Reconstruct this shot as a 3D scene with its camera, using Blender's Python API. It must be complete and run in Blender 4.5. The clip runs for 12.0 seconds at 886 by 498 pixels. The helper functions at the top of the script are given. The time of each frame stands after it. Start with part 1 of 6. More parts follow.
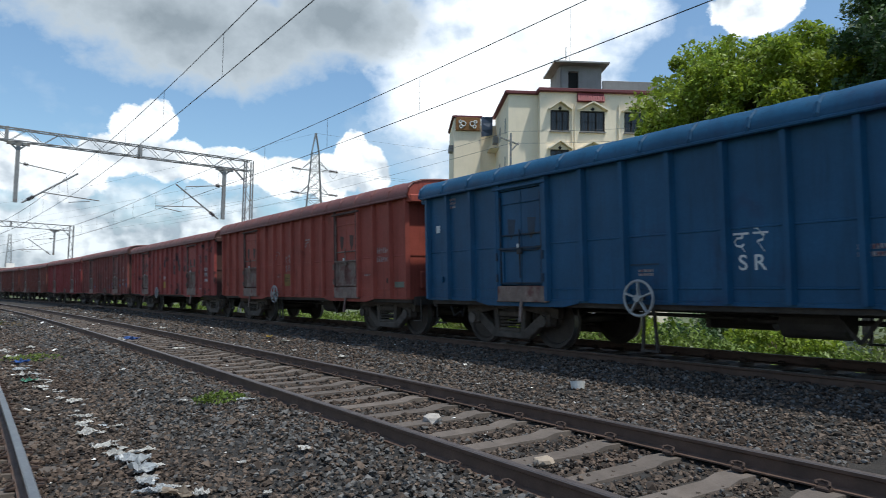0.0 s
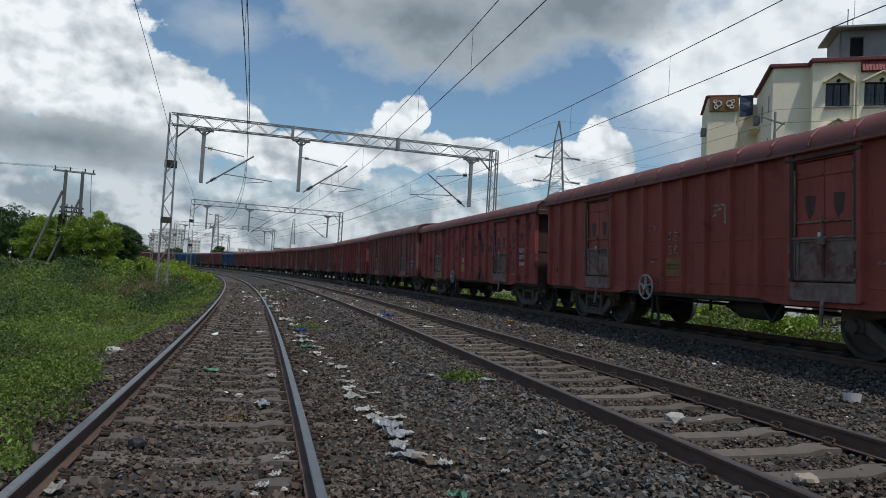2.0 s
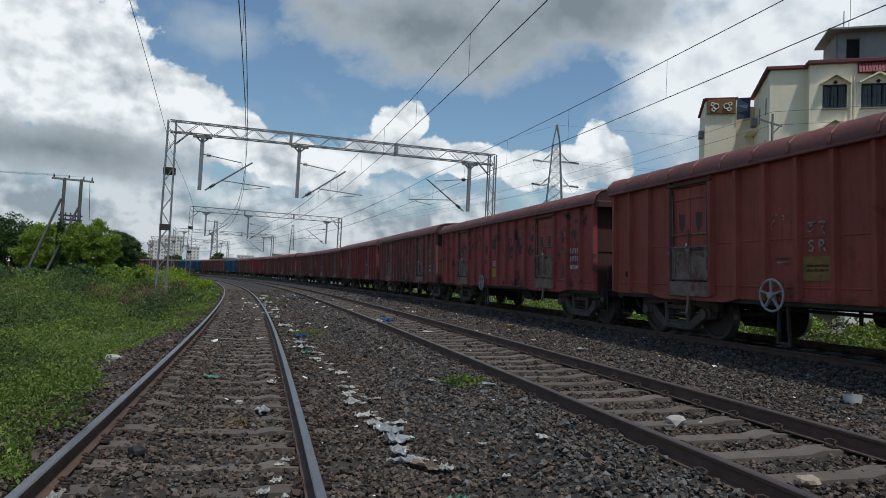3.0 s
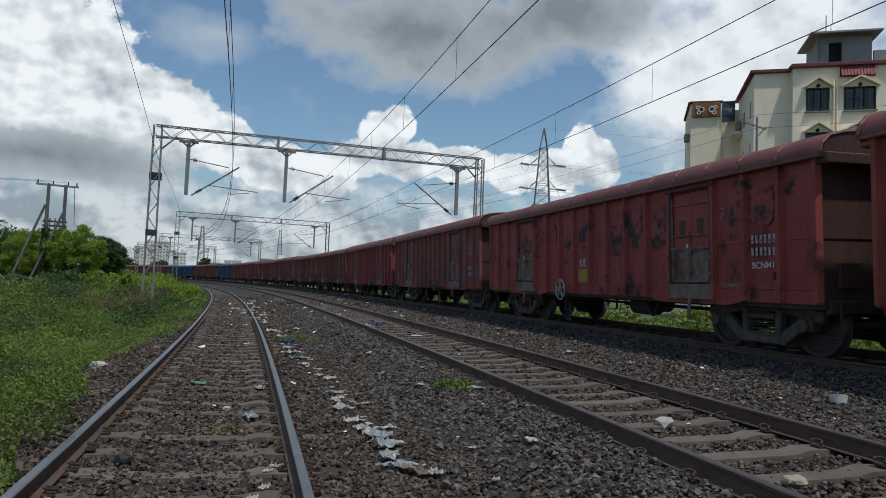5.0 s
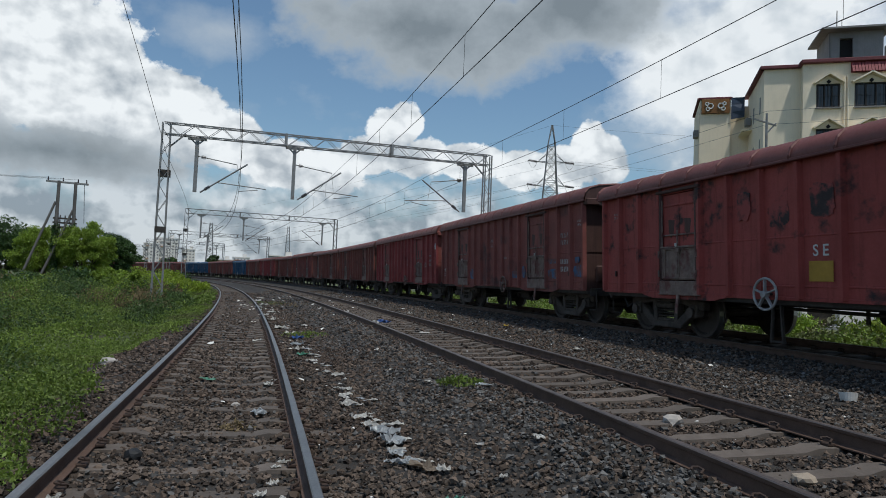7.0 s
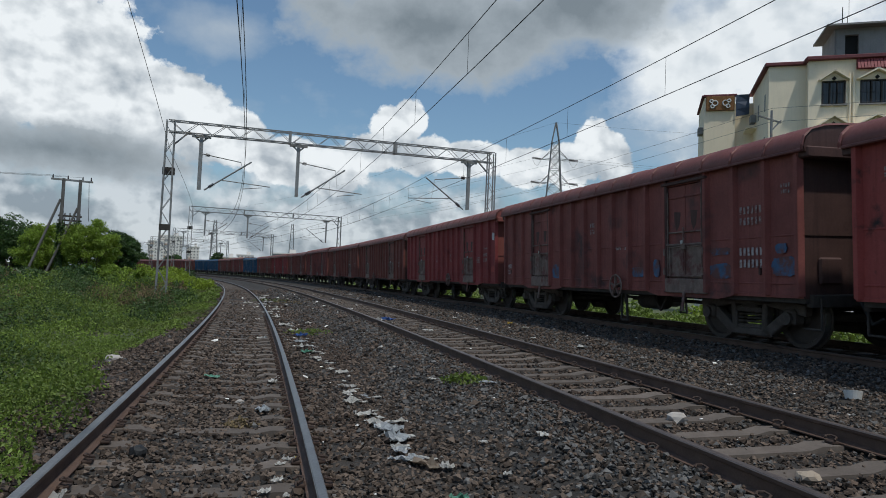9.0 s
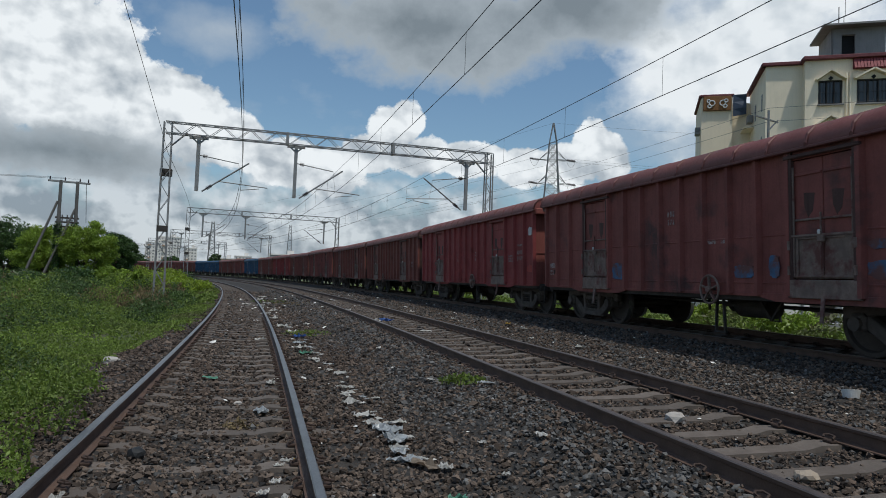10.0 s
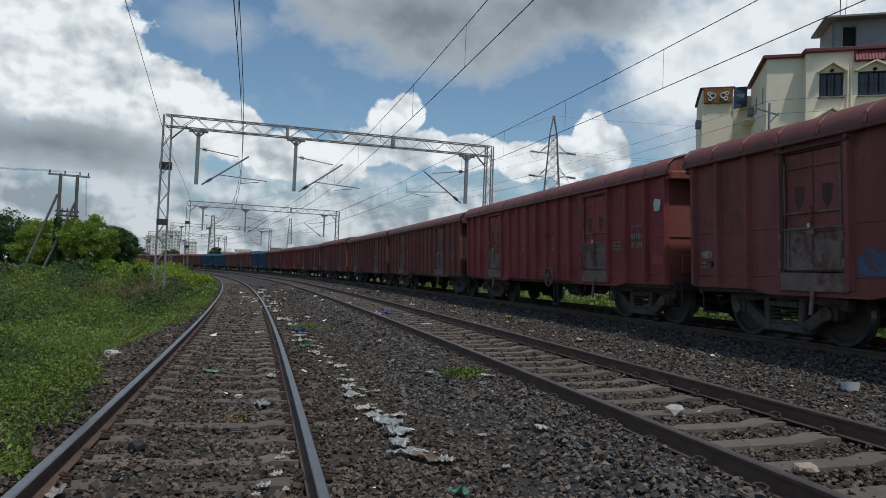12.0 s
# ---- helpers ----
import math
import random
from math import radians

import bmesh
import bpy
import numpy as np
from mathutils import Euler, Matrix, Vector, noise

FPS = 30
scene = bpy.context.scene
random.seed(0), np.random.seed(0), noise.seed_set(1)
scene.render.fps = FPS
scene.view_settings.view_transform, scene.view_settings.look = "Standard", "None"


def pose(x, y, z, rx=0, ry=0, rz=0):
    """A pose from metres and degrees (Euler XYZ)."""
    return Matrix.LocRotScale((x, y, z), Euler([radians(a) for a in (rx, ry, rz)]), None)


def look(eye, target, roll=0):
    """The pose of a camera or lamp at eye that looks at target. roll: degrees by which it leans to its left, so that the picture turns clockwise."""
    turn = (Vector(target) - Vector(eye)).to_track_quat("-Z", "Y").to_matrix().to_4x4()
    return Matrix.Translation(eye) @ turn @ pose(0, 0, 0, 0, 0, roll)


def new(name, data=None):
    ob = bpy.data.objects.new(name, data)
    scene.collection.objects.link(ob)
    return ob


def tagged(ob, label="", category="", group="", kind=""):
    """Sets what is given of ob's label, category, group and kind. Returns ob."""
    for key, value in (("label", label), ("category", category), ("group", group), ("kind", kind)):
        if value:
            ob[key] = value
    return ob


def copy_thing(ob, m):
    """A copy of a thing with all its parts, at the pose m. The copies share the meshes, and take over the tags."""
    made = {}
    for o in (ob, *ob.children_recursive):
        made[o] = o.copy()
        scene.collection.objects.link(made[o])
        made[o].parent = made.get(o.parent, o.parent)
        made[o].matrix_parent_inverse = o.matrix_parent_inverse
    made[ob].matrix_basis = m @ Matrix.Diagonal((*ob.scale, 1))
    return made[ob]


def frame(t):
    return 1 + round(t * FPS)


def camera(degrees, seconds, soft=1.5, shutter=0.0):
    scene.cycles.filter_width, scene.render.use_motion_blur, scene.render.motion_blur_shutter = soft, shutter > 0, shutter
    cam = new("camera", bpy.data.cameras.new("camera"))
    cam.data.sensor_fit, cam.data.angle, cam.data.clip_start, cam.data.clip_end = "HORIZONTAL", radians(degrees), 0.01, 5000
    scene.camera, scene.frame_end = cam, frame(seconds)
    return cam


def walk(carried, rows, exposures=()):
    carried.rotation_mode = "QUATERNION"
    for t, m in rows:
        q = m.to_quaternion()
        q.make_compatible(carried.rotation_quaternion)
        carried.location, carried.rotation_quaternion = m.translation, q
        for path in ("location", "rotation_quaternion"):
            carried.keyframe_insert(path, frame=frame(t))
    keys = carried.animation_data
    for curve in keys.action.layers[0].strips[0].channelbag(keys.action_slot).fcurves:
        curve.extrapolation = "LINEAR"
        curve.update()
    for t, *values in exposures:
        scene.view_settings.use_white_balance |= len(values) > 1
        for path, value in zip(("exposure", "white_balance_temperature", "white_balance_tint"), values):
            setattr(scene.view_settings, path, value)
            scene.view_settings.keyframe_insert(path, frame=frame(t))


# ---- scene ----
EYE_Z = 1.356
CAM_ROWS = [
    (0.0, -34.53, 4.12, 0.88), (0.5, -24.37, 4.13, 2.22), (0.7, -21.55, 4.10, 2.25), (1.0, -18.94, 3.50, 2.30), (1.5, -15.70, 2.88, 2.66),
    (2.0, -14.35, 2.36, 3.26), (2.5, -14.15, 2.42, 2.91), (3.0, -14.40, 2.76, 2.76), (5.0, -15.38, 3.13, 2.35),
    (5.5, -15.44, 2.89, 2.38), (6.0, -14.77, 3.24, 2.29), (6.5, -14.81, 3.05, 2.31), (7.0, -14.74, 2.85, 2.41),
    (9.0, -14.43, 2.63, 2.43), (9.5, -14.45, 2.75, 2.34), (10.0, -14.60, 2.69, 2.24), (10.5, -14.79, 2.75, 2.10),
    (11.0, -14.99, 2.84, 2.05), (11.5, -14.95, 2.30, 1.83), (12.0, -14.61, 2.11, 2.20)]


def aim(yaw, pitch, roll):
    return pose(0, 0, EYE_Z, 0, 0, yaw) @ pose(0, 0, 0, 90 + pitch) @ pose(0, 0, 0, 0, 0, roll)


cam = camera(66.5, 12.0, soft=0.9, shutter=0.12)
walk(cam, [(t, aim(y, p, r)) for t, y, p, r in CAM_ROWS],
     exposures=[(0.0, 0.40, 6200, 7.5), (0.25, 0.22, 6200, 7.5), (0.5, 0.02, 6200, 7.5), (0.8, -0.08, 6200, 7.5), (1.2, -0.13, 6200, 7.5), (1.6, -0.16, 6200, 7.5), (2.2, -0.2, 6200, 7.5), (5.0, -0.2, 6200, 7.5), (9.0, -0.23, 6200, 7.5), (12.0, -0.24, 6200, 7.5)])

# ---- world and sun ----
SUN_AZ, SUN_EL = 160.0, 69.0     # degrees clockwise from +y, and up


def sun_dir():
    a, e = radians(SUN_AZ), radians(SUN_EL)
    return Vector((math.sin(a) * math.cos(e), math.cos(a) * math.cos(e), math.sin(e)))


def N(tree, kind, **kw):
    n = tree.nodes.new(kind)
    for k, v in kw.items():
        if k == "ins":
            for i, x in v.items():
                n.inputs[i].default_value = x
        elif k == "op":
            n.operation = v
        elif k == "blend":
            n.blend_type = v
        elif k == "dtype":
            n.data_type = v
        elif k == "dims":
            n.noise_dimensions = v
    return n


def make_world():
    w = bpy.data.worlds.new("sky")
    w.use_nodes = True
    t = w.node_tree
    t.nodes.clear()
    L = t.links.new
    out = N(t, "ShaderNodeOutputWorld")
    sky = N(t, "ShaderNodeTexSky")
    sky.sky_type, sky.sun_disc = "NISHITA", False
    sky.sun_elevation, sky.sun_rotation = radians(SUN_EL), radians(SUN_AZ)
    sky.air_density, sky.dust_density = 1.1, 1.2
    co = N(t, "ShaderNodeTexCoord")

    def mth(op, a, b=None, c=None, clamp=False):
        n = N(t, "ShaderNodeMath", op=op)
        n.use_clamp = clamp
        for i, v in enumerate((a, b, c)):
            if v is None:
                continue
            if isinstance(v, (int, float)):
                n.inputs[i].default_value = v
            else:
                L(v, n.inputs[i])
        return n.outputs[0]

    sep = N(t, "ShaderNodeSeparateXYZ")
    L(co.outputs["Generated"], sep.inputs[0])
    dx, dy, dz = sep.outputs
    az = mth("MULTIPLY", mth("ARCTAN2", dx, dy), 180 / math.pi)
    el = mth("MULTIPLY", mth("ARCSINE", dz), 180 / math.pi)
    # cloud texture space: azimuth and height above the horizon in degrees, a little warped
    cmb = N(t, "ShaderNodeCombineXYZ")
    L(az, cmb.inputs[0]), L(el, cmb.inputs[1])

    def noise_of(scale, detail, rough, off, stretch=1.0):
        mp = N(t, "ShaderNodeMapping")
        mp.inputs["Location"].default_value = off
        mp.inputs["Scale"].default_value = (1, stretch, 1)
        L(cmb.outputs[0], mp.inputs[0])
        n = N(t, "ShaderNodeTexNoise")
        n.inputs["Scale"].default_value, n.inputs["Detail"].default_value, n.inputs["Roughness"].default_value = scale, detail, rough
        L(mp.outputs[0], n.inputs["Vector"])
        return n.outputs["Fac"]

    fine = noise_of(0.16, 9, 0.58, (3.1, 7.7, 0), 1.25)
    lit = noise_of(0.16, 3, 0.5, (2.2, 6.1, 0), 1.25)
    soft = noise_of(0.16, 3, 0.5, (3.1, 7.7, 0), 1.25)
    big = noise_of(0.045, 6, 0.55, (11.0, 2.0, 0), 1.7)
    billow = noise_of(0.38, 9, 0.6, (5.0, 1.0, 2.0), 1.15)
    billow_lit = noise_of(0.38, 4, 0.5, (4.65, 0.45, 2.0), 1.15)
    billow_soft = noise_of(0.38, 4, 0.5, (5.0, 1.0, 2.0), 1.15)
    wob = mth("SUBTRACT", fine, 0.5)
    wob2 = mth("SUBTRACT", billow, 0.5)
    relief = mth("ADD", mth("MULTIPLY", mth("SUBTRACT", soft, lit), 1.2), mth("MULTIPLY", mth("SUBTRACT", billow_soft, billow_lit), 0.8))

    def lump(a, e, ra, re):
        u = mth("DIVIDE", mth("SUBTRACT", az, a), ra)
        v = mth("DIVIDE", mth("SUBTRACT", el, e), re)
        return mth("SUBTRACT", 1.0, mth("SQRT", mth("ADD", mth("MULTIPLY", u, u), mth("MULTIPLY", v, v))))

    def union(items):
        r = None
        for it in items:
            q = lump(*it)
            r = q if r is None else mth("MAXIMUM", r, q)
        return r

    heaps = union(HEAPS)
    heap_d = mth("ADD", heaps, mth("ADD", mth("MULTIPLY", wob, 1.0), mth("MULTIPLY", wob2, 0.85)))
    heap_m = mth("MULTIPLY_ADD", heap_d, 9.0, 0.1, clamp=True)
    sheets = union(SHEETS)
    sheet_d = mth("ADD", sheets, mth("ADD", mth("MULTIPLY", wob, 1.7), mth("MULTIPLY", wob2, 0.3)))
    sheet_m = mth("MULTIPLY_ADD", sheet_d, 2.2, 0.2, clamp=True)
    veils = mth("MAXIMUM", union(VEILS), 0.0)
    veil = mth("MULTIPLY_ADD", mth("ADD", mth("ADD", mth("SUBTRACT", big, 0.5), mth("MULTIPLY", wob, 0.7)), mth("MULTIPLY", veils, 0.45)), 2.4, -0.10, clamp=True)
    low = mth("MULTIPLY_ADD", mth("ADD", mth("MULTIPLY", mth("SUBTRACT", 9.6, el), 0.11), mth("ADD", mth("MULTIPLY", wob, 1.6), mth("MULTIPLY", wob2, 0.5))), 2.2, 0.0, clamp=True)

    def mix(fac, a, b):
        n = N(t, "ShaderNodeMix", dtype="RGBA")
        for s, v in ((0, fac), (6, a), (7, b)):
            if isinstance(v, tuple):
                n.inputs[s].default_value = (*v, 1)
            elif isinstance(v, (int, float)):
                n.inputs[s].default_value = v
            else:
                L(v, n.inputs[s])
        return n.outputs[2]

    K = SKY_GAIN
    tone = N(t, "ShaderNodeMix", dtype="RGBA", blend="MULTIPLY")
    tone.inputs[0].default_value = 1.0
    L(sky.outputs[0], tone.inputs[6])
    tone.inputs[7].default_value = (SKY_BLUE * 0.89, SKY_BLUE * 1.0, SKY_BLUE * 1.03, 1)
    c = mix(mth("MULTIPLY", veil, 0.8), tone.outputs[2], (0.62 * K, 0.68 * K, 0.74 * K))
    shade_l = mth("MULTIPLY_ADD", relief, 4.2, 0.55, clamp=True)
    c = mix(mth("MULTIPLY", low, 0.9), c, mix(shade_l, (0.36 * K, 0.41 * K, 0.47 * K), (0.84 * K, 0.87 * K, 0.90 * K)))
    shade_h = mth("ADD", mth("MULTIPLY_ADD", relief, 3.0, 0.80), mth("MULTIPLY", mth("MINIMUM", mth("SUBTRACT", el, 12.5), 0.0), 0.06), clamp=True)
    c = mix(heap_m, c, mix(shade_h, (0.54 * K, 0.59 * K, 0.64 * K), (1.14 * K, 1.15 * K, 1.15 * K)))
    bright = mth("MULTIPLY_ADD", mth("ADD", union(BRIGHTS), mth("MULTIPLY", wob, 1.6)), 1.7, 0.2, clamp=True)
    c = mix(mth("MULTIPLY", bright, 0.95), c, mix(shade_h, (0.84 * K, 0.88 * K, 0.91 * K), (1.12 * K, 1.13 * K, 1.13 * K)))
    shade_s = mth("MULTIPLY_ADD", sheet_d, -1.0, 0.95, clamp=True)
    c = mix(mth("MULTIPLY", sheet_m, 0.96), c, mix(shade_s, (0.27 * K, 0.31 * K, 0.34 * K), (0.62 * K, 0.67 * K, 0.71 * K)))
    bg = N(t, "ShaderNodeBackground")
    bg.inputs[1].default_value = SKY_STRENGTH
    L(c, bg.inputs[0])
    L(bg.outputs[0], out.inputs[0])
    scene.world = w


SKY_GAIN, SKY_BLUE, SKY_STRENGTH = 9.0, 1.12, 0.10
# clouds: azimuth, height, half-widths in degrees
HEAPS = [(-20, 16.5, 9, 8.0), (-14, 15.0, 5, 5.5), (-9.5, 12.2, 6, 4.0), (-4, 10.6, 4.5, 2.6), (9.9, 11.8, 2.3, 2.6), (11.2, 12.9, 1.7, 2.3), (12.6, 10.6, 2.6, 2.2), (8.2, 10.4, 2.2, 1.8), (16.5, 10.4, 3.0, 1.7), (26.7, 11.2, 1.8, 2.5), (28.3, 10.6, 1.9, 2.3), (24.6, 10.0, 2.3, 2.0), (21.8, 9.6, 2.6, 1.8), (1.5, 9.3, 3.2, 2.2), (5, 8.6, 3, 2.0), (60, 22.5, 3.5, 2.4)]
SHEETS = [(14, 20.9, 14.5, 4.6), (25, 22.8, 8, 4.2), (6, 25.5, 14, 4), (-16, 8.4, 12, 2.2), (60, 9, 14, 3)]
VEILS = [(33, 12, 9, 5), (-4, 19.0, 5, 2.5), (-25, 25, 14, 12)]
BRIGHTS = [(40, 20, 10, 10), (35, 17, 7, 6), (43, 14, 7, 5), (48, 25, 5, 6)]
make_world()
sun = new("sun", bpy.data.lights.new("sun", "SUN"))
sun.data.energy, sun.data.angle, sun.data.color = 2.85, radians(2.0), (1.0, 0.95, 0.86)
sun.matrix_world = look(sun_dir() * 100, (0, 0, 0))

# ---- materials ----
def mat(name, col, rough=0.8, metal=0.0, var=0.25, scale=6.0, fine=60.0, bump=0.3, col2=None, patch=None, island=0.0, obj=0.0, streak=0.0, spec=0.5, dist=0.01, patch_at=0.56, trans=0.0):
    """Procedural surface: two scales of variation, optional second colour in patches, streaks and relief."""
    m = bpy.data.materials.new(name)
    m.use_nodes = True
    t = m.node_tree
    L = t.links.new
    b = t.nodes["Principled BSDF"]
    co = N(t, "ShaderNodeTexCoord")
    vec = co.outputs["Object"]

    def tex(sc, detail, rough_, vec_=None, stretch=None):
        n = N(t, "ShaderNodeTexNoise")
        n.inputs["Scale"].default_value, n.inputs["Detail"].default_value, n.inputs["Roughness"].default_value = sc, detail, rough_
        if stretch:
            mp = N(t, "ShaderNodeMapping")
            mp.inputs["Scale"].default_value = stretch
            L(vec, mp.inputs[0]), L(mp.outputs[0], n.inputs["Vector"])
        else:
            L(vec, n.inputs["Vector"])
        return n.outputs["Fac"]

    def mix(fac, a, c, blend="MIX"):
        n = N(t, "ShaderNodeMix", dtype="RGBA", blend=blend)
        for s, v in ((0, fac), (6, a), (7, c)):
            if isinstance(v, tuple):
                n.inputs[s].default_value = (*v, 1)
            elif isinstance(v, (int, float)):
                n.inputs[s].default_value = v
            else:
                L(v, n.inputs[s])
        return n.outputs[2]

    def ramp(v, lo, hi, a=0.0, c=1.0):
        n = N(t, "ShaderNodeMapRange")
        L(v, n.inputs[0])
        for i, x in enumerate((lo, hi, a, c)):
            n.inputs[i + 1].default_value = x
        return n.outputs[0]

    big, small = tex(scale, 5, 0.6), tex(fine, 4, 0.65)
    lo = tuple(max(0, c * (1 - var)) for c in col)
    hi = tuple(min(1, c * (1 + var)) for c in col)
    c = mix(ramp(big, 0.3, 0.7), lo, hi)
    c = mix(ramp(small, 0.25, 0.75, 0, 0.55), c, tuple(x * (1 - var) for x in col))
    if col2:
        p = tex(patch or scale * 0.4, 7, 0.62)
        c = mix(ramp(p, patch_at, patch_at + 0.12), c, col2)
    if streak:
        s = tex(1.0, 6, 0.7, stretch=(9, 9, 0.6))
        c = mix(ramp(s, 0.5, 0.75, 0, streak), c, tuple(x * 0.35 for x in col))
    if island:
        g = N(t, "ShaderNodeNewGeometry")
        c = mix(1.0, c, ramp_rgb(t, g.outputs["Random Per Island"], 1 - island, 1 + island), "MULTIPLY")
    if obj:
        o = N(t, "ShaderNodeObjectInfo")
        c = mix(1.0, c, ramp_rgb(t, o.outputs["Random"], 1 - obj, 1 + obj), "MULTIPLY")
    L(c, b.inputs["Base Color"])
    L(ramp(small, 0.2, 0.8, max(0.05, rough - 0.12), min(1, rough + 0.12)), b.inputs["Roughness"])
    b.inputs["Metallic"].default_value = metal
    b.inputs["Specular IOR Level"].default_value = spec
    if bump:
        bp = N(t, "ShaderNodeBump")
        bp.inputs["Strength"].default_value, bp.inputs["Distance"].default_value = bump, dist
        L(mix(0.5, big, small), bp.inputs["Height"])
        L(bp.outputs[0], b.inputs["Normal"])
    if trans:
        tl = N(t, "ShaderNodeBsdfTranslucent")
        L(c, tl.inputs[0])
        ms = N(t, "ShaderNodeMixShader")
        ms.inputs[0].default_value = trans
        L(b.outputs[0], ms.inputs[1]), L(tl.outputs[0], ms.inputs[2])
        L(ms.outputs[0], t.nodes["Material Output"].inputs[0])
    return m


def ramp_rgb(t, v, lo, hi):
    n = N(t, "ShaderNodeMapRange")
    t.links.new(v, n.inputs[0])
    n.inputs[3].default_value, n.inputs[4].default_value = lo, hi
    return n.outputs[0]


M = {}
M["ballast_bed"] = mat("ballast bed", (0.036, 0.030, 0.025), 0.95, var=0.5, scale=3, fine=28, bump=1.0, dist=0.05, col2=(0.048, 0.039, 0.031), patch=0.5)
M["stone"] = mat("ballast stone", (0.098, 0.073, 0.056), 0.9, var=0.25, scale=8, fine=90, bump=0.4, spec=0.3, island=0.8, col2=(0.078, 0.055, 0.041), patch=0.4, patch_at=0.46)
M["stone_grey"] = mat("fresh grey ballast", (0.096, 0.091, 0.086), 0.88, var=0.25, scale=8, fine=90, bump=0.4, spec=0.3, island=0.8)
M["earth"] = mat("earth", (0.085, 0.105, 0.035), 0.95, var=0.5, scale=0.8, fine=14, bump=0.8, dist=0.05, col2=(0.11, 0.085, 0.055), patch=0.3)
M["rail"] = mat("rail steel", (0.115, 0.069, 0.049), 0.75, metal=0.2, var=0.35, scale=5, fine=80, bump=0.3)
M["rail_top"] = mat("polished rail head", (0.30, 0.295, 0.29), 0.46, metal=0.9, var=0.15, scale=3, fine=50, bump=0.05)
M["rail_top_dull"] = mat("dull rail head", (0.16, 0.13, 0.115), 0.5, metal=0.6, var=0.2, scale=3, fine=50, bump=0.1)
M["sleeper"] = mat("concrete sleeper", (0.128, 0.103, 0.085), 0.92, var=0.3, scale=4, fine=50, bump=0.4, obj=0.2, col2=(0.075, 0.058, 0.046), patch=2.0)
M["clip"] = mat("rusty clip", (0.07, 0.045, 0.035), 0.85, metal=0.3, var=0.3)
# dusk serves dirty door frames and stands in for shade on wagon ends
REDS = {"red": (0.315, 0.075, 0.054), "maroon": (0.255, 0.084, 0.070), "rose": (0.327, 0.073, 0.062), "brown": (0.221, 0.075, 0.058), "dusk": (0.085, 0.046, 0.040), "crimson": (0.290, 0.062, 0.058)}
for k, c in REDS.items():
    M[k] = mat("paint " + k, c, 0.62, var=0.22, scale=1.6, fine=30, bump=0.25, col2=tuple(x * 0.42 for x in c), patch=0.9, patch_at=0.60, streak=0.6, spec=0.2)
M["blue"] = mat("paint blue", (0.011, 0.072, 0.152), 0.5, var=0.26, scale=1.4, fine=30, bump=0.25, streak=0.55, spec=0.3, col2=(0.012, 0.040, 0.095), patch=0.9, patch_at=0.57)
M["roof_red"] = mat("roof paint", (0.175, 0.056, 0.047), 0.6, var=0.25, scale=1.2, fine=20, bump=0.3, obj=0.2, col2=(0.10, 0.045, 0.035), patch=0.6)
M["worn"] = mat("worn door metal", (0.23, 0.165, 0.135), 0.7, metal=0.2, var=0.4, scale=5, fine=50, bump=0.4, col2=(0.13, 0.05, 0.042), patch=3.0, patch_at=0.5, streak=0.5)
M["blue_iron"] = mat("dark blue ironwork", (0.012, 0.035, 0.07), 0.6, metal=0.1, var=0.3, scale=4, fine=40, bump=0.3, col2=(0.02, 0.018, 0.018), patch=4, patch_at=0.5)
M["grime"] = mat("greasy underframe", (0.062, 0.052, 0.045), 0.8, metal=0.2, var=0.4, scale=5, fine=50, bump=0.4)
M["bogie"] = mat("bogie casting", (0.115, 0.094, 0.080), 0.85, metal=0.1, var=0.4, scale=6, fine=60, bump=0.4, obj=0.2)
M["wheel"] = mat("wheel steel", (0.070, 0.055, 0.046), 0.65, metal=0.4, var=0.3, scale=6, fine=60, bump=0.3)
M["tread"] = mat("wheel tread", (0.4, 0.39, 0.38), 0.35, metal=0.9, var=0.15, bump=0.1)
M["white"] = mat("white paint", (0.62, 0.62, 0.60), 0.7, var=0.2, scale=8, fine=60, bump=0.1, col2=(0.35, 0.25, 0.22), patch=9, patch_at=0.6)
M["yellow"] = mat("yellow panel", (0.42, 0.25, 0.03), 0.7, var=0.2, bump=0.1)
M["graffiti"] = mat("light blue paint", (0.06, 0.13, 0.24), 0.7, var=0.3, bump=0.1, col2=(0.13, 0.055, 0.05), patch=3.2, patch_at=0.44)
M["galv"] = mat("galvanised steel", (0.25, 0.25, 0.245), 0.6, metal=0.35, var=0.2, scale=4, fine=60, bump=0.15, col2=(0.22, 0.17, 0.14), patch=3)
M["insul"] = mat("brown insulator", (0.035, 0.02, 0.018), 0.3, var=0.2, bump=0)
M["wire"] = mat("weathered wire", (0.06, 0.055, 0.05), 0.6, metal=0.4, var=0.2, bump=0)
M["cream"] = mat("cream plaster", (0.89, 0.77, 0.58), 0.9, var=0.10, scale=0.5, fine=12, bump=0.25, streak=0.12, col2=(0.50, 0.43, 0.30), patch=0.35, patch_at=0.62)
M["concrete"] = mat("grey cement", (0.27, 0.26, 0.25), 0.92, var=0.2, scale=0.8, fine=14, bump=0.4, streak=0.3)
M["maroon_band"] = mat("maroon coping", (0.16, 0.045, 0.05), 0.8, var=0.2, bump=0.2)
M["pane"] = mat("window glass", (0.02, 0.025, 0.03), 0.08, var=0.1, bump=0, spec=0.6)
# near-black that stands in for the shade inside rooms, doorway and vents
M["dark"] = mat("opening shade black", (0.012, 0.012, 0.012), 0.9, var=0.2, bump=0)
M["bark"] = mat("bark", (0.10, 0.075, 0.055), 0.95, var=0.4, scale=6, fine=40, bump=0.8, dist=0.02)
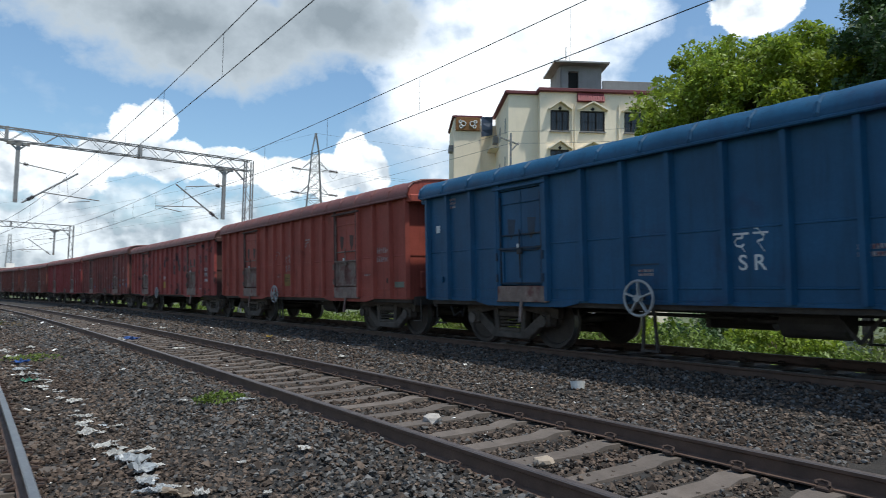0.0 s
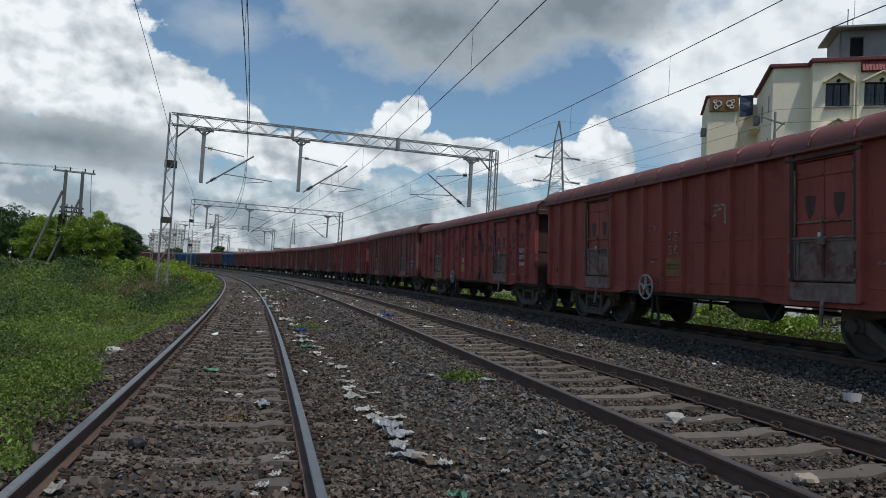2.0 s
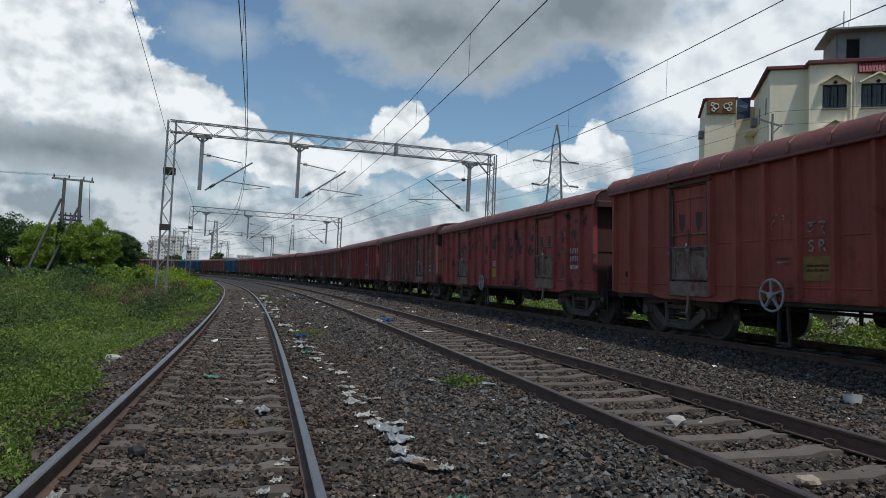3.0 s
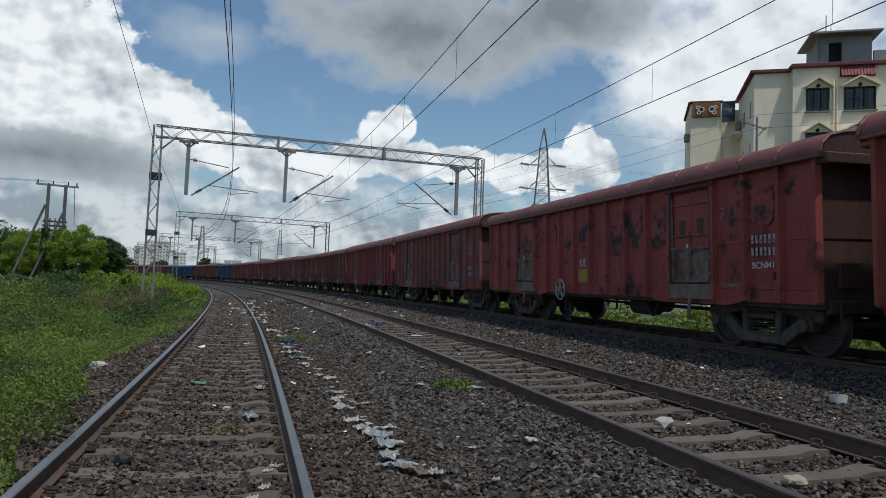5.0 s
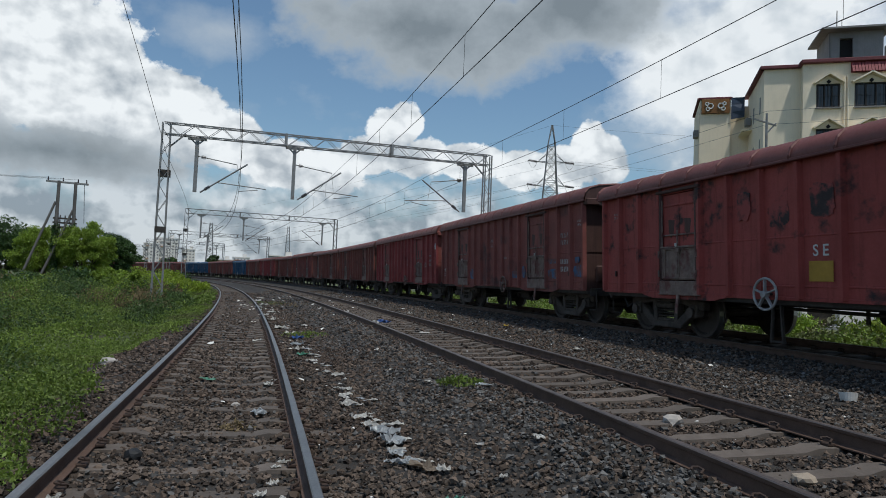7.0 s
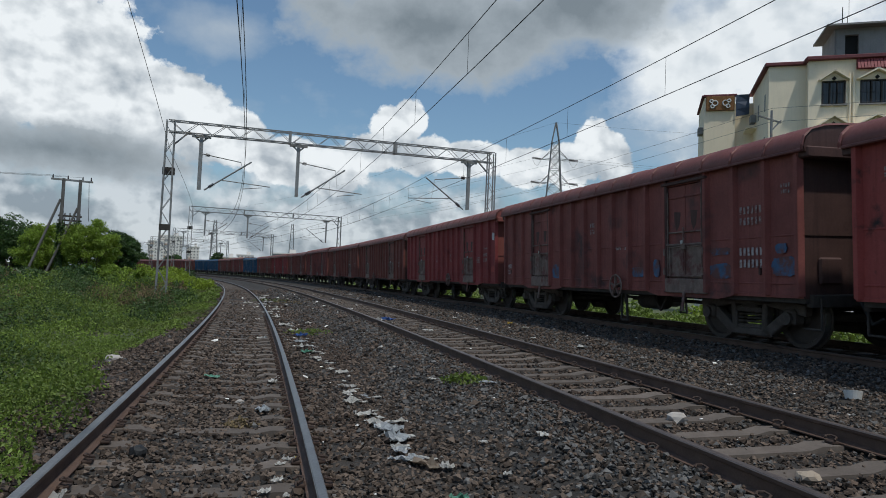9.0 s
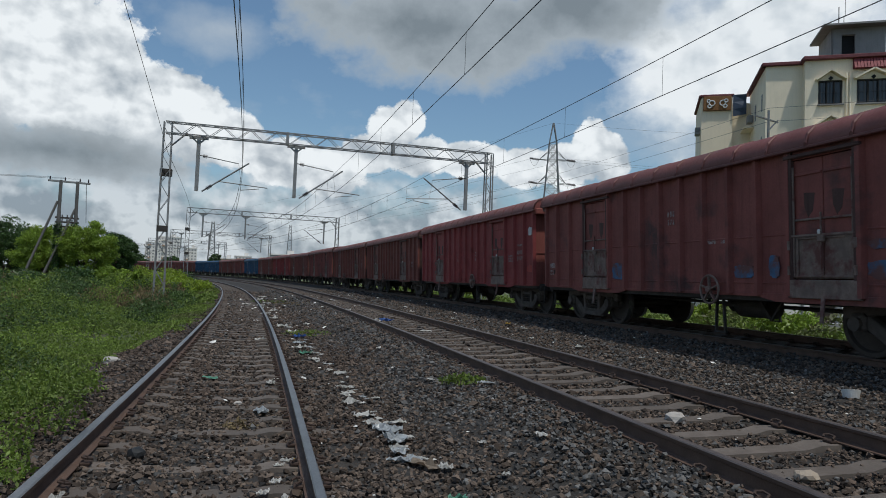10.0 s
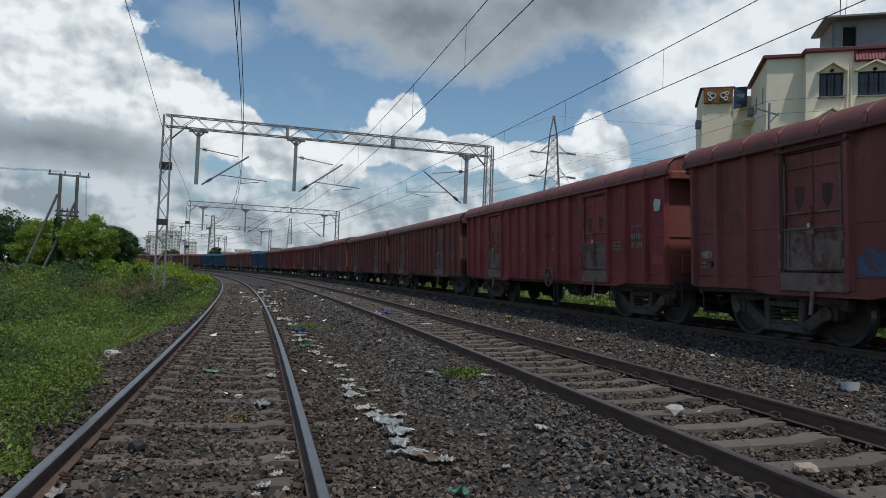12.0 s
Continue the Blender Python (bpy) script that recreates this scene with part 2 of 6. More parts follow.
M["leaf"] = mat("tree leaf", (0.265, 0.345, 0.036), 0.55, var=0.25, scale=0.5, fine=6, bump=0, island=0.45, trans=0.45)
M["leaf_dark"] = mat("dark leaf", (0.050, 0.098, 0.020), 0.55, var=0.25, scale=0.5, fine=6, bump=0, island=0.45, trans=0.25)
M["leaf_lime"] = mat("light leaf", (0.215, 0.305, 0.032), 0.55, var=0.25, scale=0.5, fine=6, bump=0, island=0.4, trans=0.35)
M["weed"] = mat("weed leaf", (0.168, 0.238, 0.034), 0.6, var=0.45, scale=0.7, fine=3, bump=0, island=0.35, trans=0.3, col2=(0.115, 0.118, 0.040), patch=0.30, patch_at=0.52)
M["dry"] = mat("dry grass", (0.185, 0.135, 0.066), 0.8, var=0.3, scale=0.5, fine=4, bump=0, island=0.4, trans=0.2)
M["far_white"] = mat("far pale render", (0.74, 0.70, 0.65), 0.9, var=0.1, scale=0.1, fine=1, bump=0)
M["far_rust"] = mat("far orange render", (0.50, 0.33, 0.22), 0.9, var=0.1, scale=0.1, fine=1, bump=0)
M["paper"] = mat("torn paper", (0.62, 0.60, 0.56), 0.8, var=0.2, scale=10, fine=60, bump=0.3, obj=0.2)
M["plastic"] = mat("crumpled clear plastic", (0.50, 0.52, 0.53), 0.3, var=0.25, scale=10, fine=60, bump=0.3)
M["stone_pale"] = mat("pale stone", (0.42, 0.38, 0.34), 0.9, var=0.2, scale=8, fine=60, bump=0.5)
M["black"] = mat("black rubber", (0.012, 0.012, 0.012), 0.6, var=0.2, bump=0.3)
M["rose"] = mat("peeling red paint", REDS["rose"], 0.62, var=0.22, scale=1.6, fine=30, bump=0.25, col2=(0.040, 0.030, 0.030), patch=2.3, patch_at=0.55, streak=0.6, spec=0.2)
M["maroon"] = mat("grimy maroon paint", REDS["maroon"], 0.66, var=0.28, scale=1.2, fine=30, bump=0.25, col2=(0.085, 0.05, 0.048), patch=0.8, patch_at=0.55, streak=0.5, spec=0.2)
M["herb"] = mat("herb leaf", (0.060, 0.105, 0.022), 0.6, var=0.3, scale=0.35, fine=3, bump=0, island=0.45, trans=0.25)

# ---- shape helpers ----
def finish(name, bm, material, parent=None, smooth=False, label=""):
    me = bpy.data.meshes.new(name)
    bm.normal_update()
    bm.to_mesh(me)
    bm.free()
    for k in (material if isinstance(material, (list, tuple)) else [material]):
        me.materials.append(M[k])
    if smooth:
        me.polygons.foreach_set("use_smooth", [True] * len(me.polygons))
    ob = new(name, me)
    if parent:
        ob.parent = parent
    if label:
        ob["label"] = label
    return ob


def part(name, bm, material, parent, label="", smooth=False):
    return finish(name, bm, material, parent, smooth, label)


def empty(name, m, label, category, group="", kind=""):
    ob = new(name)
    ob.empty_display_size = 0.2
    ob.matrix_world = m
    return tagged(ob, label, category, group, kind)


def box(bm, c, s, bevel=0.0, rot=None, slot=0):
    r = bmesh.ops.create_cube(bm, size=1.0, matrix=Matrix.LocRotScale(c, rot, s))
    fs = {f for v in r["verts"] for f in v.link_faces}
    for f in fs:
        f.material_index = slot
    if bevel:
        es = list({e for v in r["verts"] for e in v.link_edges})
        bmesh.ops.bevel(bm, geom=es, offset=bevel, segments=1, affect="EDGES", profile=0.5)
    return bm


def bx(c, s, bevel=0.0, rot=None):
    return box(bmesh.new(), c, s, bevel, rot)


def tube(bm, a, b, r0, r1=None, seg=10, caps=True, slot=0):
    a, b = Vector(a), Vector(b)
    d = b - a
    m = Matrix.Translation((a + b) / 2) @ d.to_track_quat("Z", "Y").to_matrix().to_4x4()
    r = bmesh.ops.create_cone(bm, cap_ends=caps, segments=seg, radius1=r0, radius2=r0 if r1 is None else r1, depth=d.length, matrix=m)
    for f in {f for v in r["verts"] for f in v.link_faces}:
        f.material_index = slot
    return bm


def strut(bm, a, b, w=0.06, t=None):
    a, b = Vector(a), Vector(b)
    d = b - a
    m = Matrix.Translation((a + b) / 2) @ d.to_track_quat("Z", "Y").to_matrix().to_4x4() @ Matrix.Diagonal((w, t or w, d.length, 1))
    bmesh.ops.create_cube(bm, size=1.0, matrix=m)
    return bm


def disc_ring(bm, c, axis, r, tube_r, seg=24, tseg=8):
    """A torus about the axis 'x' or 'y' or 'z'."""
    vs = []
    for i in range(seg):
        a = 2 * math.pi * i / seg
        ring = []
        for j in range(tseg):
            b = 2 * math.pi * j / tseg
            u, v, w = (r + tube_r * math.cos(b)) * math.cos(a), (r + tube_r * math.cos(b)) * math.sin(a), tube_r * math.sin(b)
            p = {"x": (w, u, v), "y": (u, w, v), "z": (u, v, w)}[axis]
            ring.append(bm.verts.new(Vector(c) + Vector(p)))
        vs.append(ring)
    for i in range(seg):
        for j in range(tseg):
            bm.faces.new((vs[i][j], vs[(i + 1) % seg][j], vs[(i + 1) % seg][(j + 1) % tseg], vs[i][(j + 1) % tseg]))
    return bm


def sweep(bm, rings, closed=True, caps=True, slots=None):
    """Skin through rings of equal length."""
    rows = [[bm.verts.new(p) for p in r] for r in rings]
    n = len(rows[0])
    for a, b in zip(rows, rows[1:]):
        for j in range(n if closed else n - 1):
            f = bm.faces.new((a[j], a[(j + 1) % n], b[(j + 1) % n], b[j]))
            if slots:
                f.material_index = slots[j]
    if caps and closed:
        bm.faces.new(rows[0][::-1]), bm.faces.new(rows[-1])
    return bm


def soup(name, verts, tris, material, label="", category="", kind="stuff", parent=None):
    """A big triangle mesh from arrays."""
    me = bpy.data.meshes.new(name)
    v, t = np.asarray(verts, np.float32), np.asarray(tris, np.int32)
    me.vertices.add(len(v)), me.loops.add(t.size), me.polygons.add(len(t))
    me.vertices.foreach_set("co", v.ravel())
    me.loops.foreach_set("vertex_index", t.ravel())
    me.polygons.foreach_set("loop_start", np.arange(0, t.size, 3, dtype=np.int32))
    me.polygons.foreach_set("use_smooth", np.zeros(len(t), bool))
    me.update(calc_edges=True)
    me.materials.append(M[material])
    ob = new(name, me)
    if parent:
        ob.parent = parent
    return tagged(ob, label, category, "", kind)


# ---- the line of the tracks ----
R1, S1, R2 = 800.0, 50.0, 560.0
TRACK = {"a": (-0.451, 0.0, -1.57), "b": (4.06, 0.223, 1.22), "c": (9.48, 0.52, 2.4)}    # offset, rail level, cant in degrees


def along(s, off=0.0, z=0.0):
    """A point off metres to the right of the reference line, at s metres along it; and the line's heading there."""
    if s <= S1:
        a = s / R1
        return Vector((-R1 + (R1 + off) * math.cos(a), (R1 + off) * math.sin(a), z)), a
    a1 = S1 / R1
    a = a1 + (s - S1) / R2
    cx, cy = -R1 + (R1 - R2) * math.cos(a1), (R1 - R2) * math.sin(a1)
    return Vector((cx + (R2 + off) * math.cos(a), cy + (R2 + off) * math.sin(a), z)), a


def along_np(s, off):
    s, off = np.asarray(s, float), np.asarray(off, float)
    a1 = S1 / R1
    near = s <= S1
    a = np.where(near, s / R1, a1 + (s - S1) / R2)
    r = np.where(near, R1, R2) + off
    cx, cy = np.where(near, -R1, -R1 + (R1 - R2) * math.cos(a1)), np.where(near, 0.0, (R1 - R2) * math.sin(a1))
    return cx + r * np.cos(a), cy + r * np.sin(a)


def at_track(s, off=0.0, z=0.0, cant=0.0):
    """Pose with x along the line, y to its left, z up, leaning by the cant."""
    p, a = along(s, off, z)
    return Matrix.Translation(p) @ pose(0, 0, 0, 0, 0, 90 + math.degrees(a)) @ pose(0, 0, 0, -cant, 0, 0)


def bed_level(off):
    """Height of the ballast and ground across the line."""
    xs = [-60, -14, -6, -3.4, -2.4, -2.0, -1.45, -1.25, -0.45, 0.35, 0.5, 1.1, 1.4, 1.9, 2.5, 3.05, 3.3, 4.06, 4.8, 5.05, 5.6, 6.0, 7.2, 7.9, 8.2, 8.75, 10.2, 10.8, 12.2, 14.5, 60]
    zs = [-0.1, -0.25, -0.35, -0.34, -0.24, -0.105, -0.092, -0.165, -0.200, -0.224, -0.200, -0.215, -0.235, -0.17, 0.02, 0.055, 0.005, 0.002, 0.030, 0.09, 0.08, 0.07, 0.19, 0.32, 0.35, 0.34, 0.34, 0.35, 0.1, -0.35, -0.4]
    return np.interp(off, xs, zs)

# ---- ground ----
def make_ground():
    far = bmesh.new()
    for x0, x1, y0, y1 in [(-4500, 4500, -4500, 4500)]:
        n = 24
        grid = [[far.verts.new((x0 + (x1 - x0) * i / n, y0 + (y1 - y0) * j / n, -0.55)) for j in range(n + 1)] for i in range(n + 1)]
        for i in range(n):
            for j in range(n):
                far.faces.new((grid[i][j], grid[i + 1][j], grid[i + 1][j + 1], grid[i][j + 1]))
    tagged(finish("ground", far, "earth"), "green and brown open ground reaching the horizon", "ground", kind="structure")


def strip(name, offs, s_list, material, dz, label, category, wob=0.0):
    bm = bmesh.new()
    rows = []
    for s in s_list:
        row = []
        for o in offs:
            p, _ = along(s, o)
            z = float(bed_level(o)) + dz
            if wob:
                z += wob * (noise.noise((p.x * 1.3, p.y * 1.3, 0)) + 0.5 * noise.noise((p.x * 4, p.y * 4, 3)))
            row.append(bm.verts.new((p.x, p.y, z)))
        rows.append(row)
    for a, b in zip(rows, rows[1:]):
        for j in range(len(offs) - 1):
            bm.faces.new((a[j], a[j + 1], b[j + 1], b[j]))
    return tagged(finish(name, bm, material, smooth=True), label, category, kind="structure")


S_ALL = list(np.arange(-40, 30, 0.5)) + list(np.arange(30, 120, 2.0)) + list(np.arange(120, 560, 8.0))
make_ground()
strip("trackbed", list(np.arange(-3.4, 14.0, 0.2)), S_ALL, "ballast_bed", 0.0, "grey crushed-stone trackbed under three railway tracks", "trackbed", 0.02)
strip("grass_verge", [-60, -40, -25, -14, -10, -8, -6, -4.5, -3.4, -2.6], S_ALL, "earth", 0.02, "weedy grass verge beside the railway", "ground", 0.03)
strip("grass_far_side", [13.2, 14.5, 17, 20, 25, 35, 60], S_ALL, "earth", 0.03, "green overgrown strip beyond the tracks", "ground", 0.03)


# ---- tracks ----
def rail_profile(top):
    """Half-sections of a flat-bottomed rail, running level at z = 0; slots mark the polished head."""
    pts = [(-0.068, -0.156), (0.068, -0.156), (0.068, -0.145), (0.012, -0.125), (0.010, -0.045), (0.034, -0.034), (0.0355, -0.010), (0.028, -0.001),
           (-0.028, -0.001), (-0.0355, -0.010), (-0.034, -0.034), (-0.010, -0.045), (-0.012, -0.125), (-0.068, -0.145)]
    return pts, [0, 0, 0, 0, 0, 0, 1, 1, 1, 0, 0, 0, 0, 0]


def make_track(key, top, first_s, label):
    off, z, cant = TRACK[key]
    root = empty("railway_track", Matrix(), label, "railway track", kind="structure")
    tilt = math.tan(radians(cant))
    ss = list(np.arange(-40, 120, 2.0)) + list(np.arange(120, 560, 6.0))
    pts, slots = rail_profile(top)
    for side in (-1, 1):
        bm = bmesh.new()
        rings = []
        for s in ss:
            c, a = along(s, off + side * 0.872, z + side * 0.872 * tilt)
            d = Vector((math.cos(a), math.sin(a), 0))
            rings.append([c + d * u + Vector((0, 0, v)) for u, v in pts])
        sweep(bm, rings, slots=slots)
        part("rail", bm, ["rail", top], root, smooth=False)
    # sleepers: single pieces near, one joined rest far off
    me = None
    pitch = 0.62
    bm_far = bmesh.new()
    k = 0
    for s in np.arange(first_s, 330, pitch):
        mtx = at_track(s, off, z - 0.156, -0.0 + cant)
        if s < 60:
            if me is None:
                bm = bmesh.new()
                prof = [(-0.13, -0.2), (0.13, -0.2), (0.105, 0.0), (-0.105, 0.0)]
                ys = [(-1.375, -0.02), (-0.6, 0.0), (-0.45, -0.03), (0.45, -0.03), (0.6, 0.0), (1.375, -0.02)]
                sweep(bm, [[(u, y, v + dz) for u, v in prof] for y, dz in ys])
                bmesh.ops.recalc_face_normals(bm, faces=bm.faces)
                ob = part("sleeper", bm, "sleeper", root)
                me = ob.data
            else:
                ob = new("sleeper", me)
                ob.parent = root
            ob.matrix_world = mtx @ pose(random.uniform(-0.02, 0.02), 0, random.uniform(-0.012, 0.004), 0, 0, random.uniform(-0.6, 0.6))
        else:
            box(bm_far, mtx @ Vector((0, 0, -0.05)), (0.22, 2.7, 0.1), rot=mtx.to_quaternion())
    tagged(part("far_sleepers", bm_far, "sleeper", root), kind="stuff")
    # spring clips
    clip = None
    for s in np.arange(first_s, 24, pitch):
        if s < 1.5:
            continue
        for side in (-1, 1):
            for inout in (-1, 1):
                m2 = at_track(s, off + side * 0.872 + inout * 0.10, z - 0.13 + side * 0.872 * tilt)
                if clip is None:
                    bm = bmesh.new()
                    box(bm, (0, 0, -0.015), (0.10, 0.075, 0.03), 0.008)
                    path = [(-0.05, 0.02, 0.01), (-0.03, -0.02, 0.03), (0.03, -0.02, 0.035), (0.05, 0.02, 0.03), (0.02, 0.05, 0.02)]
                    for p, q in zip(path, path[1:]):
                        tube(bm, p, q, 0.010, seg=6)
                    ob = part("rail_clip", bm, "clip", root)
                    clip = ob.data
                else:
                    ob = new("rail_clip", clip)
                    ob.parent = root
                ob.matrix_world = m2 @ pose(0, 0, 0, 0, 0, 0 if inout < 0 else 180)
    return root


def make_stones():
    """Loose crushed stone, thick near the camera and thinner further off."""
    rng = np.random.default_rng(4)
    base = np.array([(1, 0, 0), (-1, 0, 0), (0, 1, 0), (0, -1, 0), (0, 0, 1), (0, 0, -1), (.7, .7, .5)], float)
    shapes = []
    for _ in range(14):
        bm = bmesh.new()
        for p in base:
            bm.verts.new(p * rng.uniform(0.6, 1.15, 3) + rng.normal(0, 0.08, 3))
        bmesh.ops.convex_hull(bm, input=bm.verts[:])
        for v in [v for v in bm.verts if not v.link_faces]:
            bm.verts.remove(v)
        bmesh.ops.triangulate(bm, faces=bm.faces[:])
        bm.verts.index_update()
        shapes.append((np.array([v.co[:] for v in bm.verts]), np.array([[v.index for v in f.verts] for f in bm.faces])))
        bm.free()
    heaps = {"stone": [[], [], 0], "stone_grey": [[], [], 0]}
    for s0, s1, o0, o1, dens, size in ((2.6, 9, -2.6, 9.0, 800, 0.0225), (9, 16, -2.8, 8.6, 430, 0.0265), (16, 32, -2.6, 8.4, 130, 0.036), (32, 60, -2.6, 8.2, 24, 0.055)):
        n = int((s1 - s0) * (o1 - o0) * dens)
        s, o = rng.uniform(s0, s1, n), rng.uniform(o0, o1, n)
        keep = np.ones(n, bool)
        for off, _, _ in TRACK.values():
            for side in (-1, 1):
                keep &= np.abs(o - off - side * 0.872) > 0.075
        # few stones lie on the sleepers
        for key, first in FIRST.items():
            off = TRACK[key][0]
            on = (o > off - 0.95) & (o < off + 1.32) & (np.abs(((s - first + 0.31) % 0.62) - 0.31) < 0.135)
            buried = np.where((o < off + 0.1 * np.sin(s * 1.9)) & (s < 15), 0.92, np.where(s < 11, 0.42, 0.12)) if key == "a" else np.full(n, 0.10)
            buried = np.where(o > off + 0.95, 0.55, buried)
            keep &= ~(on & (rng.random(n) > buried))
        keep &= ~((o < -2.2) & (rng.random(n) > 0.6))
        s, o = s[keep], o[keep]
        x, y = along_np(s, o)
        z = bed_level(o) + 0.013 * rng.normal(size=len(s)) + 0.006
        size_i = size * rng.lognormal(0, 0.32, len(s))
        kind = rng.integers(0, len(shapes), len(s))
        q = rng.normal(size=(len(s), 4))
        q /= np.linalg.norm(q, axis=1, keepdims=True)
        w, a, b, c = q.T
        R = np.stack([1 - 2 * (b * b + c * c), 2 * (a * b - c * w), 2 * (a * c + b * w), 2 * (a * b + c * w), 1 - 2 * (a * a + c * c), 2 * (b * c - a * w),
                      2 * (a * c - b * w), 2 * (b * c + a * w), 1 - 2 * (a * a + b * b)], 1).reshape(-1, 3, 3)
        # browner round the worn tracks, greyer where fresh stone was tipped between them
        share = np.interp(o + 0.25 * np.sin(s * 0.9), [-2.6, 0.9, 1.7, 2.1, 3.0, 3.4, 4.9, 5.4, 8.6], [0.06, 0.08, 0.15, 0.55, 0.5, 0.1, 0.1, 0.3, 0.4])
        grey = rng.random(len(s)) < share
        for tone, heap in heaps.items():
            for k, (sv, st) in enumerate(shapes):
                i = np.flatnonzero((kind == k) & (grey == (tone == "stone_grey")))
                if not len(i):
                    continue
                v = np.einsum("nij,mj->nmi", R[i], sv) * size_i[i, None, None]
                v[:, :, 2] *= 0.8
                v += np.stack([x[i], y[i], z[i]], 1)[:, None, :]
                heap[0].append(v.reshape(-1, 3))
                heap[1].append((st[None] + (heap[2] + np.arange(len(i)) * len(sv))[:, None, None]).reshape(-1, 3))
                heap[2] += len(i) * len(sv)
    soup("ballast_stones", np.concatenate(heaps["stone"][0]), np.concatenate(heaps["stone"][1]), "stone", "loose brownish crushed stones of the track ballast", "ballast")
    soup("ballast_stones", np.concatenate(heaps["stone_grey"][0]), np.concatenate(heaps["stone_grey"][1]), "stone_grey", "loose fresh grey crushed stones between the tracks", "ballast")


FIRST = {"a": -3.0, "b": -3.2, "c": -3.1}
make_track("a", "rail_top", FIRST["a"], "polished steel rails on concrete sleepers, empty track")
make_track("b", "rail_top_dull", FIRST["b"], "brown rusty rails on pale concrete sleepers, empty track")
make_track("c", "rail_top_dull", FIRST["c"], "rusty rails on concrete sleepers under a goods train")
make_stones()

# ---- goods wagons ----
WIDE = 1.6
Z0, Z1 = 0.85, 3.02      # lower and upper edge of the side wall above the rail
DOOR_W = 1.28


def roof_section(x, lift=0.0, tall=0.0):
    e = Z1 + tall
    k = 1.0 + 0.7 * tall
    pts = [(1.655, -0.05), (1.67, 0.02), (1.63, 0.15), (1.50, 0.265), (1.25, 0.33), (0.8, 0.365), (0.0, 0.38)]
    pts = [(-y, z) for y, z in pts] + [(y, z) for y, z in pts[-2::-1]]
    return [(x, y, e + z * k + lift) for y, z in pts]


def make_wagon(paint, roof, label, door_paint, tall=0.0, seed=0, brake_x=1.25, half=6.45, door_at=0.54, bogie_in=1.75):
    top = Z1 + tall
    rnd = random.Random(seed)
    doors = (-half * door_at, half * door_at)
    w = empty("goods_wagon", Matrix(), label, "freight wagon", "wagons of the goods train")
    # side walls, split by the doorways
    spans = [(-half, doors[0] - DOOR_W / 2), (doors[0] + DOOR_W / 2, doors[1] - DOOR_W / 2), (doors[1] + DOOR_W / 2, half)]
    counts = (3, 7 if paint == "blue" else 8, 3)
    hgt = top - Z0
    # rose, maroon, brown and crimson ends: shade put in as a darker paint
    end_shade_paint = {"maroon": "dusk", "crimson": "maroon", "rose": "dusk", "brown": "dusk"}.get(paint, paint)
    for sy in (1, -1):
        for (x0, x1), n in zip(spans, counts):
            for i in range(n):
                bm = bmesh.new()
                a, b = x0 + (x1 - x0) * i / n, x0 + (x1 - x0) * (i + 1) / n
                bulge, dent = rnd.uniform(-0.022, 0.016), rnd.uniform(0.2, 0.8)
                nx = 6
                zr = [(0.0, 0.014), (0.05, 0.014), (0.055, 0.0), (0.205, 0.0), (0.212, 0.012), (0.228, 0.012), (0.235, 0.0), (0.45, 0.0), (0.7, 0.0), (0.965, 0.0), (0.972, 0.010), (0.988, 0.010), (0.995, 0.0), (1.3, 0.0), (1.6, 0.0), (1.9, 0.0), (hgt, 0.0)]
                g = []
                for u in range(nx + 1):
                    col = []
                    for h, o in zr:
                        bow = bulge * math.sin(math.pi * u / nx) * math.sin(math.pi * h / hgt)
                        bow += 0.010 * noise.noise((a + (b - a) * u / nx, h * 1.3, seed + 3.7 * sy + dent)) * math.sin(math.pi * u / nx)
                        col.append(bm.verts.new((a + (b - a) * u / nx, sy * (WIDE - 0.05 + o + bow), Z0 + h)))
                    g.append(col)
                for u in range(nx):
                    for v in range(len(zr) - 1):
                        f = (g[u][v], g[u + 1][v], g[u + 1][v + 1], g[u][v + 1])
                        bm.faces.new(f if sy < 0 else f[::-1])
                part("side_panel", bm, paint, w)
            for i in range(n + 1):
                x = min(max(x0 + (x1 - x0) * i / n, -half + 0.065), half - 0.065)
                bm = bmesh.new()
                sweep(bm, [[(x - 0.068, sy * (WIDE - 0.06), z), (x + 0.068, sy * (WIDE - 0.06), z), (x + 0.036, sy * (WIDE + 0.035), z), (x - 0.036, sy * (WIDE + 0.035), z)] for z in (Z0 + 0.03, top)])
                bmesh.ops.recalc_face_normals(bm, faces=bm.faces)
                part("rib", bm, paint, w)
        for dx in doors:
            make_door(w, dx, sy, paint, door_paint, top)
            # deeper skirt below each doorway, cut off slantwise
            bm = bmesh.new()
            prof = [(dx - 1.35, Z0 + 0.03), (dx + 1.35, Z0 + 0.03), (dx + 1.3, Z0 - 0.01), (dx + 0.95, Z0 - 0.075), (dx - 0.95, Z0 - 0.075), (dx - 1.3, Z0 - 0.01)]
            sweep(bm, [[(u, y, v) for u, v in prof] for y in (sy * (WIDE - 0.065), sy * (WIDE - 0.028))])
            bmesh.ops.recalc_face_normals(bm, faces=bm.faces)
            part("skirt", bm, paint, w)
        # lamp irons and chain hooks
        for x in (-half + 0.9, half - 0.55) if sy > 0 else ():
            part("label_clip", bx((x, sy * (WIDE - 0.03), Z0 + 0.42), (0.05, 0.05, 0.12), 0.008), door_paint, w)
